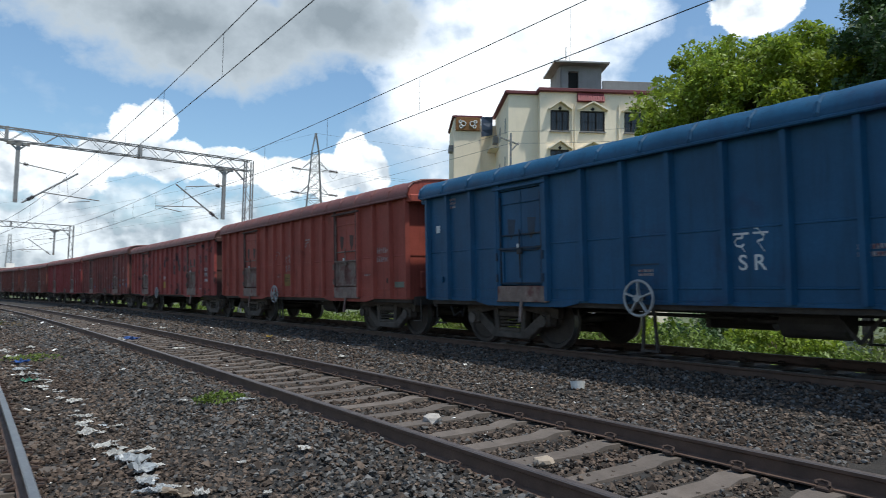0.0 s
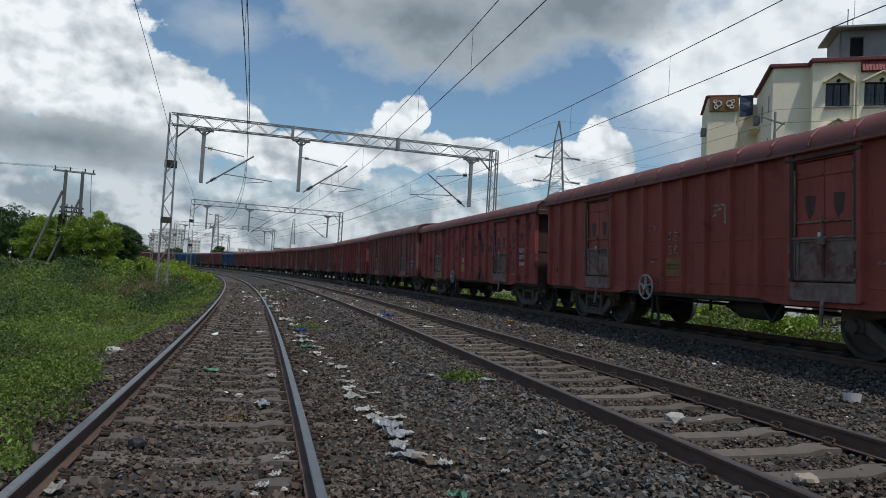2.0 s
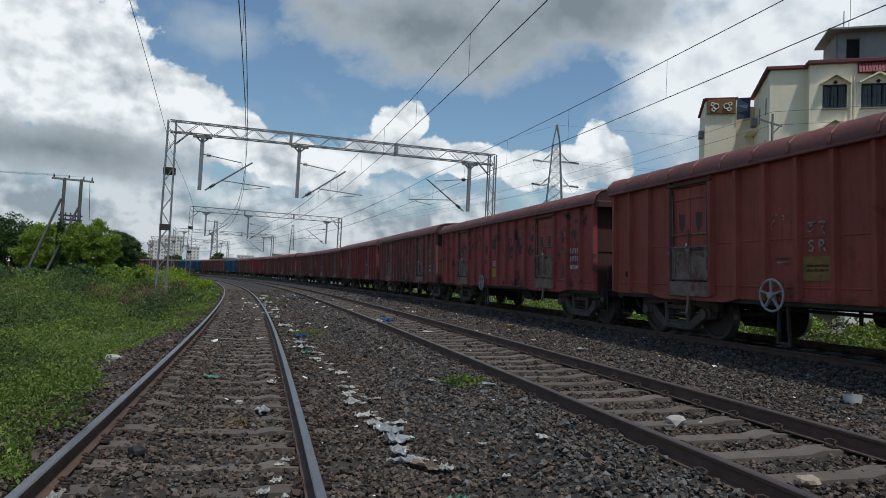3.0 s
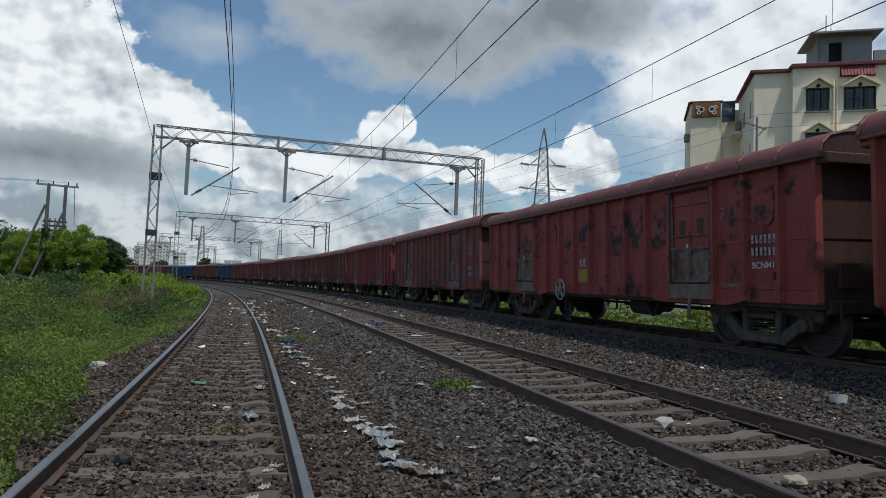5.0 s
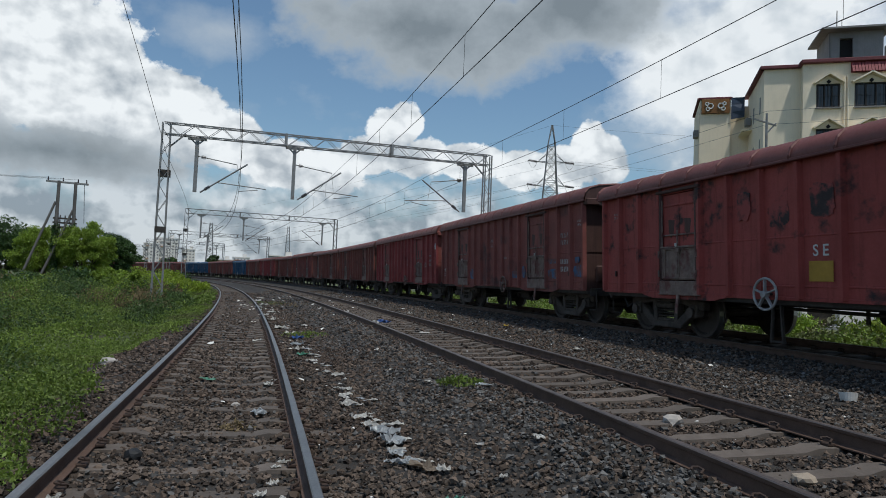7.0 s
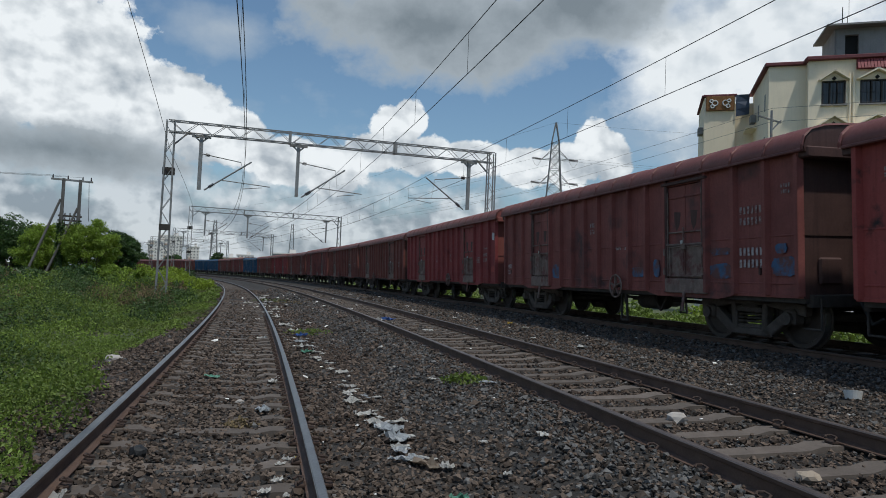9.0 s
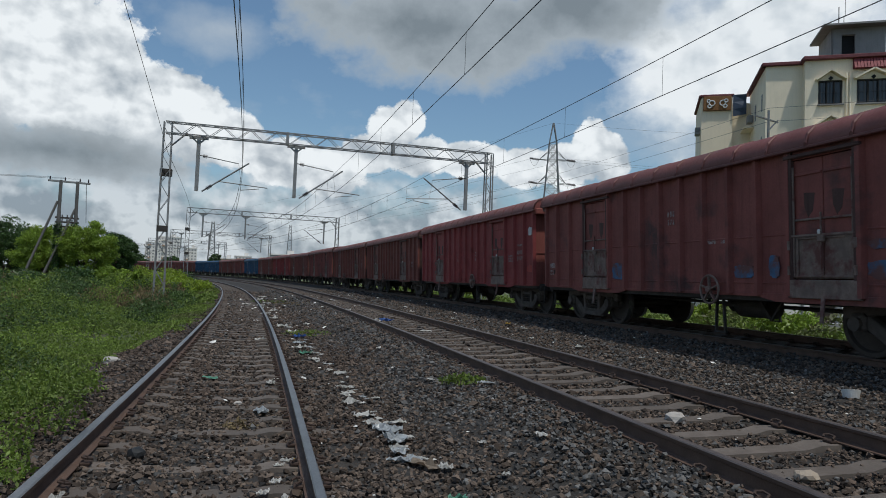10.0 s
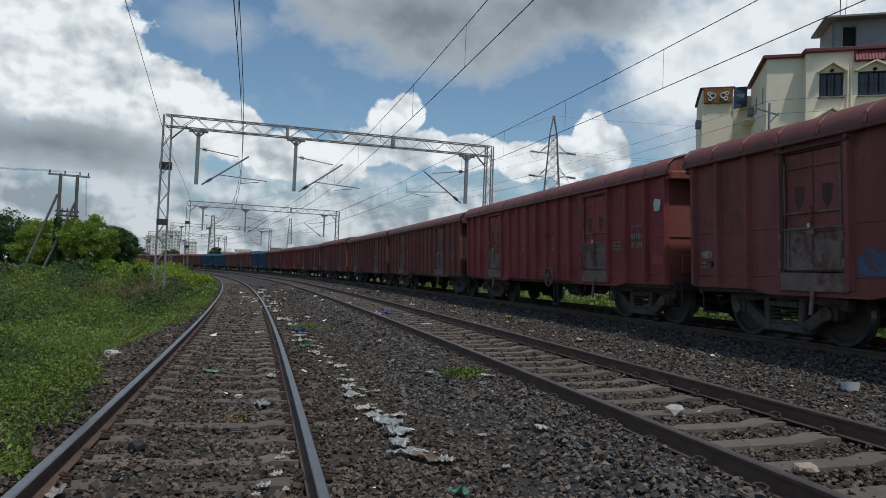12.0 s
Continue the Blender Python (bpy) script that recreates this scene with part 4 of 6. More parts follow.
def make_wires():
    stops = [-12.0] + [p[0] for p in PORTALS]
    for off, sway, z_contact, z_cat, sag_cat in ((-0.67, 0.05, 6.05, 7.12, 0.22), (4.22, 0.20, 6.05, 7.20, 0.22), (9.34, -0.06, 6.15, 7.21, 0.14)):
        root = empty("overhead_wire", Matrix(), "thin dark overhead contact and catenary wires above a track", "overhead wire", "overhead wires")
        for label, zt, sag in (("contact_wire", z_contact, 0.04), ("catenary_wire", z_cat, sag_cat)):
            bm = bmesh.new()
            pts, radii = [], []
            for k, (s0, s1) in enumerate(zip(stops, stops[1:])):
                n = 16
                for i in range(0 if k == 0 else 1, n + 1):
                    u = i / n
                    s = s0 + (s1 - s0) * u
                    pts.append(along(s, off + sway * (1 if k % 2 else -1) * (1 - 2 * u), zt - sag * 4 * u * (1 - u))[0])
                    radii.append(0.010 if s < 50 else 0.016)
            cord(bm, pts, radii)
            part(label, bm, "wire", root)
        for k, (s0, s1) in enumerate(zip(stops[:3], stops[1:4])):
            for i in range(1, 9):
                u = i / 9
                o = off + sway * (1 if k % 2 else -1) * (1 - 2 * u)
                s = s0 + (s1 - s0) * u
                bm = bmesh.new()
                tube(bm, along(s, o, z_contact - 0.16 * u * (1 - u))[0], along(s, o, z_cat - 4 * sag_cat * u * (1 - u))[0], 0.005, seg=4, caps=False)
                part("dropper", bm, "wire", root)
    root = empty("earth_wire", Matrix(), "thin earth wire strung between the portal masts", "overhead wire", "overhead wires")
    bm = bmesh.new()
    for s0, s1 in zip(stops[:4], stops[1:5]):
        pts = [along(s0 + (s1 - s0) * i / 14, -4.15, (7.1 + 8.0 * (1 - i / 14) if s1 < 60 else 7.1) - 1.0 * (i / 14) * (1 - i / 14))[0] for i in range(15)]
        for p, q in zip(pts, pts[1:]):
            tube(bm, p, q, 0.010, seg=5, caps=False)
    part("wire", bm, "wire", root)


make_wires()


# ---- transmission tower ----
def make_pylon(x, y, h, turn):
    root = empty("transmission_tower", pose(x, y, -0.5, 0, 0, turn), "grey lattice electricity tower with two levels of cross-arms", "pylon")
    bm = bmesh.new()
    def half(z):
        return np.interp(z, [0, h * 0.55, h * 0.80, h * 0.95, h], [3.2, 1.35, 0.8, 0.55, 0.08])
    zs = [0, 3.5, 7, 10, 12.6, 15, 17, 19, 20.8, 22.5, 24.2, 25.8, 27.3, h]
    for z0, z1 in zip(zs, zs[1:]):
        a, b = half(z0), half(z1)
        for sx, sy in ((1, 1), (1, -1), (-1, -1), (-1, 1)):
            strut(bm, (sx * a, sy * a, z0), (sx * b, sy * b, z1), 0.14)
        for k in range(4):
            c0 = ((1, 1), (1, -1), (-1, -1), (-1, 1))[k]
            c1 = ((1, -1), (-1, -1), (-1, 1), (1, 1))[k]
            strut(bm, (c0[0] * a, c0[1] * a, z0), (c1[0] * b, c1[1] * b, z1), 0.08)
            strut(bm, (c1[0] * a, c1[1] * a, z0), (c0[0] * b, c0[1] * b, z1), 0.08)
            strut(bm, (c0[0] * b, c0[1] * b, z1), (c1[0] * b, c1[1] * b, z1), 0.07)
    part("tower_body", bm, "galv", root)
    for z, ln in ((24.3, 2.4), (20.0, 2.5), (15.8, 2.7)):
        for sx in (1, -1):
            bm = bmesh.new()
            b = half(z)
            for sy in (1, -1):
                strut(bm, (sx * b, sy * b, z), (sx * ln, 0, z), 0.09)
                strut(bm, (sx * b, sy * b, z + 1.4), (sx * ln, 0, z), 0.08)
            arm = part("cross_arm", bm, "galv", root)
            bm = bmesh.new()
            for k in range(8):
                u = 0.12 + k * 0.19
                tube(bm, (sx * (ln + u), -0.12 * u, z - 0.13 * u * sx), (sx * (ln + u + 0.13), -0.12 * u, z - 0.13 * (u + 0.13) * sx), 0.20, seg=8)
            tube(bm, (sx * ln, 0, z), (sx * (ln + 1.7), -0.2, z - 0.22 * sx), 0.06, seg=6)
            part("insulator_string", bm, "insul", arm)
            bm = bmesh.new()
            loop = [(sx * (ln + 1.7 * u), -0.2, z - 1.3 * math.sin(math.pi * u) - 0.22 * u * sx) for u in np.linspace(0, 1, 8)]
            for p, q in zip(loop, loop[1:]):
                tube(bm, p, q, 0.02, seg=4, caps=False)
            part("jumper_loop", bm, "wire", arm)
    return root


make_pylon(48.8, 111.8, 31.0, -20)


# ---- apartment building beyond the train ----
def window_unit(root, x, y, z0, z1, wd, hood=True):
    bm = bmesh.new()
    for a, b in (((x - wd / 2, z0), (x + wd / 2, z0)), ((x - wd / 2, z1), (x + wd / 2, z1)), ((x - wd / 2, z0), (x - wd / 2, z1)), ((x + wd / 2, z0), (x + wd / 2, z1)), ((x - wd / 6, z0), (x - wd / 6, z1)), ((x + wd / 6, z0), (x + wd / 6, z1))):
        strut(bm, (a[0], y - 0.03, a[1]), (b[0], y - 0.03, b[1]), 0.07)
    win = part("window", bm, "grime", root)
    for k in (-1, 0, 1):
        part("pane", bx((x + k * wd / 3, y + 0.05, (z0 + z1) / 2), (wd / 3 - 0.05, 0.02, z1 - z0 - 0.06)), "pane", win)
    bm = bmesh.new()
    for k in range(7):
        xx = x - wd / 2 + wd * (k + 0.5) / 7
        strut(bm, (xx, y - 0.09, z0), (xx, y - 0.09, z1), 0.018)
    strut(bm, (x - wd / 2, y - 0.09, (z0 + z1) / 2), (x + wd / 2, y - 0.09, (z0 + z1) / 2), 0.018)
    part("grille", bm, "grime", win)
    part("sill", bx((x, y - 0.10, z0 - 0.08), (wd + 0.2, 0.26, 0.08), 0.01), "concrete", win)
    if hood:
        bm = bmesh.new()
        hw, zt = wd / 2 + 0.22, z1 + 0.66
        for a, b in (((x - hw, z1 + 0.05), (x, zt)), ((x, zt), (x + hw, z1 + 0.05))):
            strut(bm, (a[0], y - 0.22, a[1]), (b[0], y - 0.22, b[1]), 0.46, 0.10)
        tri = [(x - hw + 0.15, z1 + 0.04), (x + hw - 0.15, z1 + 0.04), (x, zt - 0.1)]
        sweep(bm, [[(u, yy, v) for u, v in tri] for yy in (y - 0.12, y - 0.02)])
        part("hood", bm, "cream", win)
        bm = bmesh.new()
        box(bm, (x, y - 0.15, z1 + 0.16), (0.2, 0.06, 0.2), rot=Euler((0, radians(45), 0)))
        part("vent", bm, "dark", win)
    return win


def wall_with_openings(root, x0, x1, y, z0, z1, holes, thick=0.25):
    """A front wall whose openings go through it."""
    bm = bmesh.new()
    xs = sorted({x0, x1, *[h[0] for h in holes], *[h[1] for h in holes]})
    zs = sorted({z0, z1, *[h[2] for h in holes], *[h[3] for h in holes]})
    for a, b in zip(xs, xs[1:]):
        run_z = None
        for c, d in zip(zs, zs[1:]):
            solid = not any(h[0] - 1e-6 <= a and b <= h[1] + 1e-6 and h[2] - 1e-6 <= c and d <= h[3] + 1e-6 for h in holes)
            if solid:
                run_z = (run_z[0], d) if run_z else (c, d)
            if (not solid or d == zs[-1]) and run_z:
                box(bm, ((a + b) / 2, y + thick / 2, (run_z[0] + run_z[1]) / 2), (b - a, thick, run_z[1] - run_z[0]))
                run_z = None
    return part("wall", bm, "cream", root)


def make_building():
    root = empty("apartment_building", pose(31.47, 37.54, -0.4, 0, 0, -31.3), "cream plastered apartment building with maroon copings and gabled window hoods", "building")
    top = 16.83
    rows = [13.97 - 2.9 * k for k in range(5)]
    # projecting front block
    wins = [(3.65, 1.3), (6.05, 1.75), (9.2, 1.5)]
    holes = [(x - w / 2, x + w / 2, z, z + 1.46) for z in rows for x, w in wins]
    wall_with_openings(root, 2.2, 11.5, -0.73, 0, top, holes)
    part("wall", bx((2.325, 1.7, top / 2), (0.25, 4.35, top)), "cream", root)
    part("wall", bx((11.4, 3.5, top / 2), (0.25, 8.0, top)), "cream", root)
    # added solid black box in place of the unlit rooms behind the windows
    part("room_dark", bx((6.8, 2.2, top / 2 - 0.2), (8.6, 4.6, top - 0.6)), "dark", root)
    for z in rows:
        for x, w in wins:
            window_unit(root, x, -0.68, z, z + 1.46, w)
    # set-back wall and its long return
    part("wall", bx((1.1, 0.125, top / 2), (2.2, 0.25, top)), "cream", root)
    bm = bmesh.new()
    box(bm, (0.125, 3.7, top / 2), (0.25, 6.9, top))
    part("wall", bm, "cream", root)
    for z in rows:
        for y in (1.4, 4.2):
            part("shutter", bx((-0.012, y, z + 0.75), (0.03, 0.32 if y < 2 else 0.5, 1.15), 0.01), "concrete", root)
        part("air_unit", bx((-0.22, 5.5, z + 0.6), (0.36, 0.8, 0.55), 0.02), "concrete", root)
        part("ledge", bx((-0.35, 5.8, z - 0.1), (0.7, 2.0, 0.10), 0.01), "cream", root)
    # far wing
    part("wall", bx((-2.4, 6.62, top / 2 - 0.1), (2.2, 0.25, top - 0.2)), "cream", root)
    part("wall", bx((-3.4, 9.5, top / 2 - 0.1), (0.25, 5.5, top - 0.2)), "cream", root)
    for z in rows:
        part("air_unit", bx((-3.72, 7.4, z + 0.2), (0.36, 0.8, 0.55), 0.02), "concrete", root)
    part("rear_block", bx((4.0, 9.4, top / 2 - 0.3), (14.4, 5.0, top - 0.7)), "cream", root)
    bm = bmesh.new()
    box(bm, (-2.4, 6.40, top - 0.72), (2.0, 0.2, 1.1), 0.02)
    panel = part("crown_panel", bm, "panel_rust", root, "orange-brown parapet panel with white scroll ornament")
    bm = bmesh.new()
    for s in (-1, 1):
        for r, cx, cz in ((0.28, 0.38, -0.52), (0.18, 0.55, -0.75), (0.16, 0.62, -0.35)):
            disc_ring(bm, (-2.4 + s * cx, 6.27, top + cz - 0.2), "y", r * 0.7, 0.05, 14, 5)
    part("scroll", bm, "white", panel)
    bm = bmesh.new()
    sweep(bm, [[(-1.28, 6.35, top - 0.1 - 0.55 * k + 0.0), (-0.35, 6.25 + 0.12 * (k % 2), top - 0.1 - 0.5 * k), (-0.35, 6.32 + 0.12 * (k % 2), top - 0.1 - 0.5 * k), (-1.28, 6.42, top - 0.1 - 0.55 * k)] for k in range(4)])
    part("tarpaulin", bm, "tarp", root, "dark blue tarpaulin tied over a balcony")
    # copings
    for c, s in (((1.05, 0.0, top + 0.06), (2.6, 0.5, 0.22)), ((6.85, -0.73, top + 0.10), (9.6, 0.6, 0.24)), ((0.0, 3.6, top + 0.06), (0.55, 7.4, 0.22)), ((-2.4, 6.55, top - 0.08), (2.4, 0.36, 0.16)), ((-3.45, 9.3, top - 0.08), (0.5, 5.6, 0.16)), ((2.25, 0.9, top + 0.08), (0.5, 3.4, 0.22))):
        part("coping", bx(c, s, 0.03), "maroon_band", root)
    # ribbed maroon canopy
    bm = bmesh.new()
    for k in range(11):
        x = 5.0 + k * 0.18
        strut(bm, (x, -0.80, top + 0.02), (x, -1.12, top - 0.72), 0.15, 0.05)
    box(bm, (5.9, -0.8, top - 0.36), (2.0, 0.05, 0.7))
    part("canopy", bm, "canopy_red", root, "ribbed maroon tiled canopy")
    # down pipes
    for x in (4.55, 4.75, 8.0):
        bm = bmesh.new()
        tube(bm, (x, -0.82, 0), (x, -0.82, top - 0.9), 0.055, seg=8)
        part("drain_pipe", bm, "cream", root)
    # stair head room on the roof
    z = top
    bm = bmesh.new()
    for c, s in (((4.35, 0.75, z + 1.25), (0.5, 0.2, 2.5)), ((6.25, 0.75, z + 1.25), (1.75, 0.2, 2.5)), ((5.0, 0.75, z + 2.3), (0.9, 0.2, 0.5)), ((4.1, 2.4, z + 1.25), (0.2, 3.3, 2.5)), ((7.0, 2.4, z + 1.25), (0.2, 3.3, 2.5))):
        box(bm, c, s)
    head = part("stair_room", bm, "concrete", root, "bare grey cement stair room on the roof")
    # black sheet in the door opening, painted as the shade within
    part("doorway", bx((5.0, 0.95, z + 1.05), (0.86, 0.06, 2.0)), "dark", head)
    part("roof_slab", bx((5.5, 2.0, z + 2.56), (4.2, 4.0, 0.14), 0.02), "concrete", head)
    part("parapet", bx((9.4, 1.0, z + 0.75), (4.2, 0.2, 1.5), 0.02), "concrete", root)
    bm = bmesh.new()
    tube(bm, (4.6, 1.4, z + 2.6), (4.6, 1.4, z + 4.2), 0.03, seg=6), tube(bm, (4.9, 1.4, z + 2.6), (4.9, 1.4, z + 3.6), 0.02, seg=6)
    part("aerial", bm, "wire", root)
    return root


M["panel_rust"] = mat("ornament panel", (0.22, 0.10, 0.03), 0.8, var=0.25, bump=0.2)
M["canopy_red"] = mat("canopy tiles", (0.26, 0.055, 0.06), 0.7, var=0.25, scale=4, fine=30, bump=0.3)
M["tarp"] = mat("blue tarpaulin", (0.04, 0.06, 0.10), 0.55, var=0.3, bump=0.3)
make_building()


def make_low_building():
    root = empty("low_house", pose(29.0, 31.5, -0.4, 0, 0, -20), "low grey and white house front behind the railway", "house")
    wall = bmesh.new()
    for c, s in (((0, 0.15, 2.3), (9, 0.3, 1.4)), ((-3.7, 0.15, 0.8), (1.6, 0.3, 1.6)), ((-0.6, 0.15, 0.8), (1.2, 0.3, 1.6)), ((3.2, 0.15, 0.8), (2.6, 0.3, 1.6))):
        box(wall, c, s)
    part("wall", wall, "far_white", root)
    part("shutter", bx((-2.05, 0.3, 0.8), (1.7, 0.05, 1.6)), "concrete", root)
    part("shutter", bx((1.0, 0.3, 0.8), (1.9, 0.05, 1.6)), "bark", root)
    part("kerb", bx((0, -0.5, 0.12), (10, 0.5, 0.3), 0.02), "concrete", root)
    for x in (-4.4, -1.4, 0.2, 2.2):
        part("column", bx((x, -0.05, 1.5), (0.3, 0.3, 3.0), 0.02), "far_white", root)


make_low_building()


# ---- trees, bushes and weeds ----
def leaves(rng, centres, radii, n, size, flat=0.8, droop=0.3):
    """Small two-triangle leaves scattered in clumps round the centres."""
    c = rng.integers(0, len(centres), n)
    d = rng.normal(size=(n, 3))
    d /= np.linalg.norm(d, axis=1, keepdims=True)
    rad = rng.random(n) ** 0.45
    p = centres[c] + d * (radii[c] * rad)[:, None] * np.array([1, 1, flat])
    u = rng.normal(size=(n, 3))
    u[:, 2] -= droop
    u /= np.linalg.norm(u, axis=1, keepdims=True)
    v = np.cross(u, rng.normal(size=(n, 3)))
    v /= np.linalg.norm(v, axis=1, keepdims=True) + 1e-9
    s = (size * rng.lognormal(0, 0.3, n))[:, None]
    V = np.stack([p - u * s, p + v * s * 0.45, p + u * s, p - v * s * 0.45], 1).reshape(-1, 3)
    b = np.arange(n)[:, None] * 4
    T = np.concatenate([b + [0, 1, 2], b + [0, 2, 3]], 0)
    return V, T


def make_tree(x, y, h, spread, n, leaf, material, label, seed, base=0.0, trunk_r=0.22, low=0.35, z=-0.4, category="tree", clumps=70, flat=0.75):
    rng = np.random.default_rng(seed)
    root = empty(category.replace(" ", "_"), pose(x, y, z), label, category)
    bm = bmesh.new()
    fork = h * low
    tips = []
    tube(bm, (0, 0, -0.2), (0.1, 0.05, fork), trunk_r, trunk_r * 0.75, seg=10)
    for k in range(9):
        a = 2 * math.pi * k / 9 + rng.uniform(-0.3, 0.3)
        r1, z1 = spread * rng.uniform(0.25, 0.5), fork + (h - fork) * rng.uniform(0.2, 0.6)
        mid = Vector((r1 * math.cos(a), r1 * math.sin(a), z1))
        tube(bm, (0.1, 0.05, fork * rng.uniform(0.8, 1.0)), mid, trunk_r * 0.5, trunk_r * 0.26, seg=7)
        for _ in range(3):
            b = a + rng.uniform(-0.7, 0.7)
            q2 = rng.uniform(0.12, 0.95)
            r2, z2 = spread * rng.uniform(0.55, 0.8) * math.sqrt(max(0.1, 1 - (2 * q2 - 0.9) ** 2)), fork + (h - fork) * q2
            tip = Vector((r2 * math.cos(b), r2 * math.sin(b), z2))
            tube(bm, mid, tip, trunk_r * 0.24, trunk_r * 0.05, seg=5)
            tips.append(tip)
    part("trunk", bm, "bark", root)
    cs = [np.array(t) for t in tips]
    while len(cs) < clumps:
        d = rng.normal(size=3)
        d /= np.linalg.norm(d)
        rr = rng.random() ** 0.4
        cz = fork + (h - fork) * 0.5
        cs.append(np.array([d[0] * spread * rr * 0.85, d[1] * spread * rr * 0.85, cz + d[2] * (h - fork) * 0.45 * rr]))
    cs = np.array(cs)
    rad = spread * rng.uniform(0.10, 0.24, len(cs))
    rad[:len(tips)] = spread * rng.uniform(0.14, 0.28, len(tips))
    V, T = leaves(rng, cs, rad, n, leaf, flat)
    soup("crown", V, T, material, kind="", parent=root)
    return root


make_tree(27.2, 17.9, 13.9, 3.9, 62000, 0.10, "leaf", "broad leafy tree with bright yellow-green foliage behind the train", 3, low=0.40, clumps=170, flat=0.9)
make_tree(28.2, 14.6, 13.6, 3.7, 46000, 0.10, "leaf", "leafy tree with drooping yellow-green foliage behind the train", 12, low=0.40, clumps=140, flat=0.9)
make_tree(31.0, 13.4, 14.0, 4.8, 52000, 0.09, "leaf_dark", "darker feathery tree beside the leafy one", 8, low=0.38, clumps=150)
make_tree(27.0, 9.2, 14.6, 3.6, 34000, 0.10, "leaf_dark", "dark green roadside tree with feathery foliage", 9, low=0.42, clumps=120)
# verge side
make_tree(-14.4, 61.0, 5.5, 2.8, 62000, 0.060, "leaf_lime", "bright lime-green bushy tree beside a power pole", 21, low=0.12, z=-0.3, clumps=190)
make_tree(-18.0, 63.0, 5.0, 2.7, 50000, 0.060, "leaf_lime", "pale green bushy tree beside a power pole", 22, low=0.12, z=-0.3, clumps=160)
make_tree(-15.2, 77.0, 5.4, 2.5, 34000, 0.09, "leaf_dark", "dark green round tree beyond the verge", 23, low=0.12, z=-0.3, clumps=140)
make_tree(-25.4, 77.0, 6.4, 4.2, 36000, 0.10, "leaf_dark", "dark green tree at the edge of the field", 24, low=0.12, z=-0.3, clumps=150)


def make_bush(x, y, h, r, n, leaf, material, label, seed):
    rng = np.random.default_rng(seed)
    root = empty("bush", pose(x, y, -0.35), label, "bush")
    bm = bmesh.new()
    for k in range(6):
        a = rng.uniform(0, 6.28)
        tube(bm, (0, 0, -0.1), (r * 0.5 * math.cos(a), r * 0.5 * math.sin(a), h * 0.6), 0.04, 0.015, seg=5)
    part("stems", bm, "bark", root)
    k = 34
    a, rr = rng.uniform(0, 6.28, k), r * rng.random(k) ** 0.5
    cs = np.stack([rr * np.cos(a), rr * np.sin(a), h * (0.15 + 0.65 * rng.random(k) * (1 - 0.5 * (rr / r) ** 2))], 1)
    V, T = leaves(rng, cs, r * rng.uniform(0.18, 0.34, k), n, leaf, 0.7)
    V[:, 2] = np.maximum(V[:, 2], 0.0)
    soup("foliage", V, T, material, kind="", parent=root)
    return root


BUSHES = [(-9.6, 49, 2.3, 1.7, 12000, "leaf_lime"), (-6.2, 52, 1.3, 1.6, 7000, "leaf"), (-5.6, 57, 1.2, 1.6, 6000, "leaf"), (-11.6, 50, 1.9, 2.2, 8000, "leaf_dark"), (-8.2, 55, 2.0, 2.0, 8000, "leaf"), (-12.5, 47, 1.5, 2.4, 4600, "leaf_dark"), (-15.5, 46, 1.5, 2.6, 4600, "leaf_dark"), (-18.5, 48, 1.8, 2.6, 4600, "leaf_dark"),
          (-7.6, 44, 1.1, 1.8, 4200, "leaf"), (-8.0, 62, 2.0, 2.0, 7000, "leaf"), (-10.2, 70, 2.4, 2.6, 6000, "leaf"), (-20.5, 44, 1.5, 2.6, 6000, "leaf_dark"), (-13.8, 43, 1.1, 1.8, 5000, "leaf_dark"), (-22, 52, 2.2, 3.0, 4600, "leaf_dark"), (-12, 90, 2.2, 3.4, 3600, "leaf_dark"),
          (21, 27, 1.6, 1.6, 3600, "leaf"), (20.5, 23.5, 1.3, 1.5, 3600, "leaf_lime"), (22, 19, 1.5, 1.8, 3600, "leaf"), (22, 14.5, 1.6, 1.8, 3600, "leaf_dark"), (20, 11, 1.4, 1.6, 3600, "leaf")]
for i, (x, y, h, r, n, m_) in enumerate(BUSHES):
    make_bush(x, y, h, r, int(n * 1.2), 0.08, m_, {"leaf": "green leafy bush on rough ground", "leaf_lime": "light green spreading bush on rough ground", "leaf_dark": "dark green dense bush on rough ground"}[m_], 40 + i)


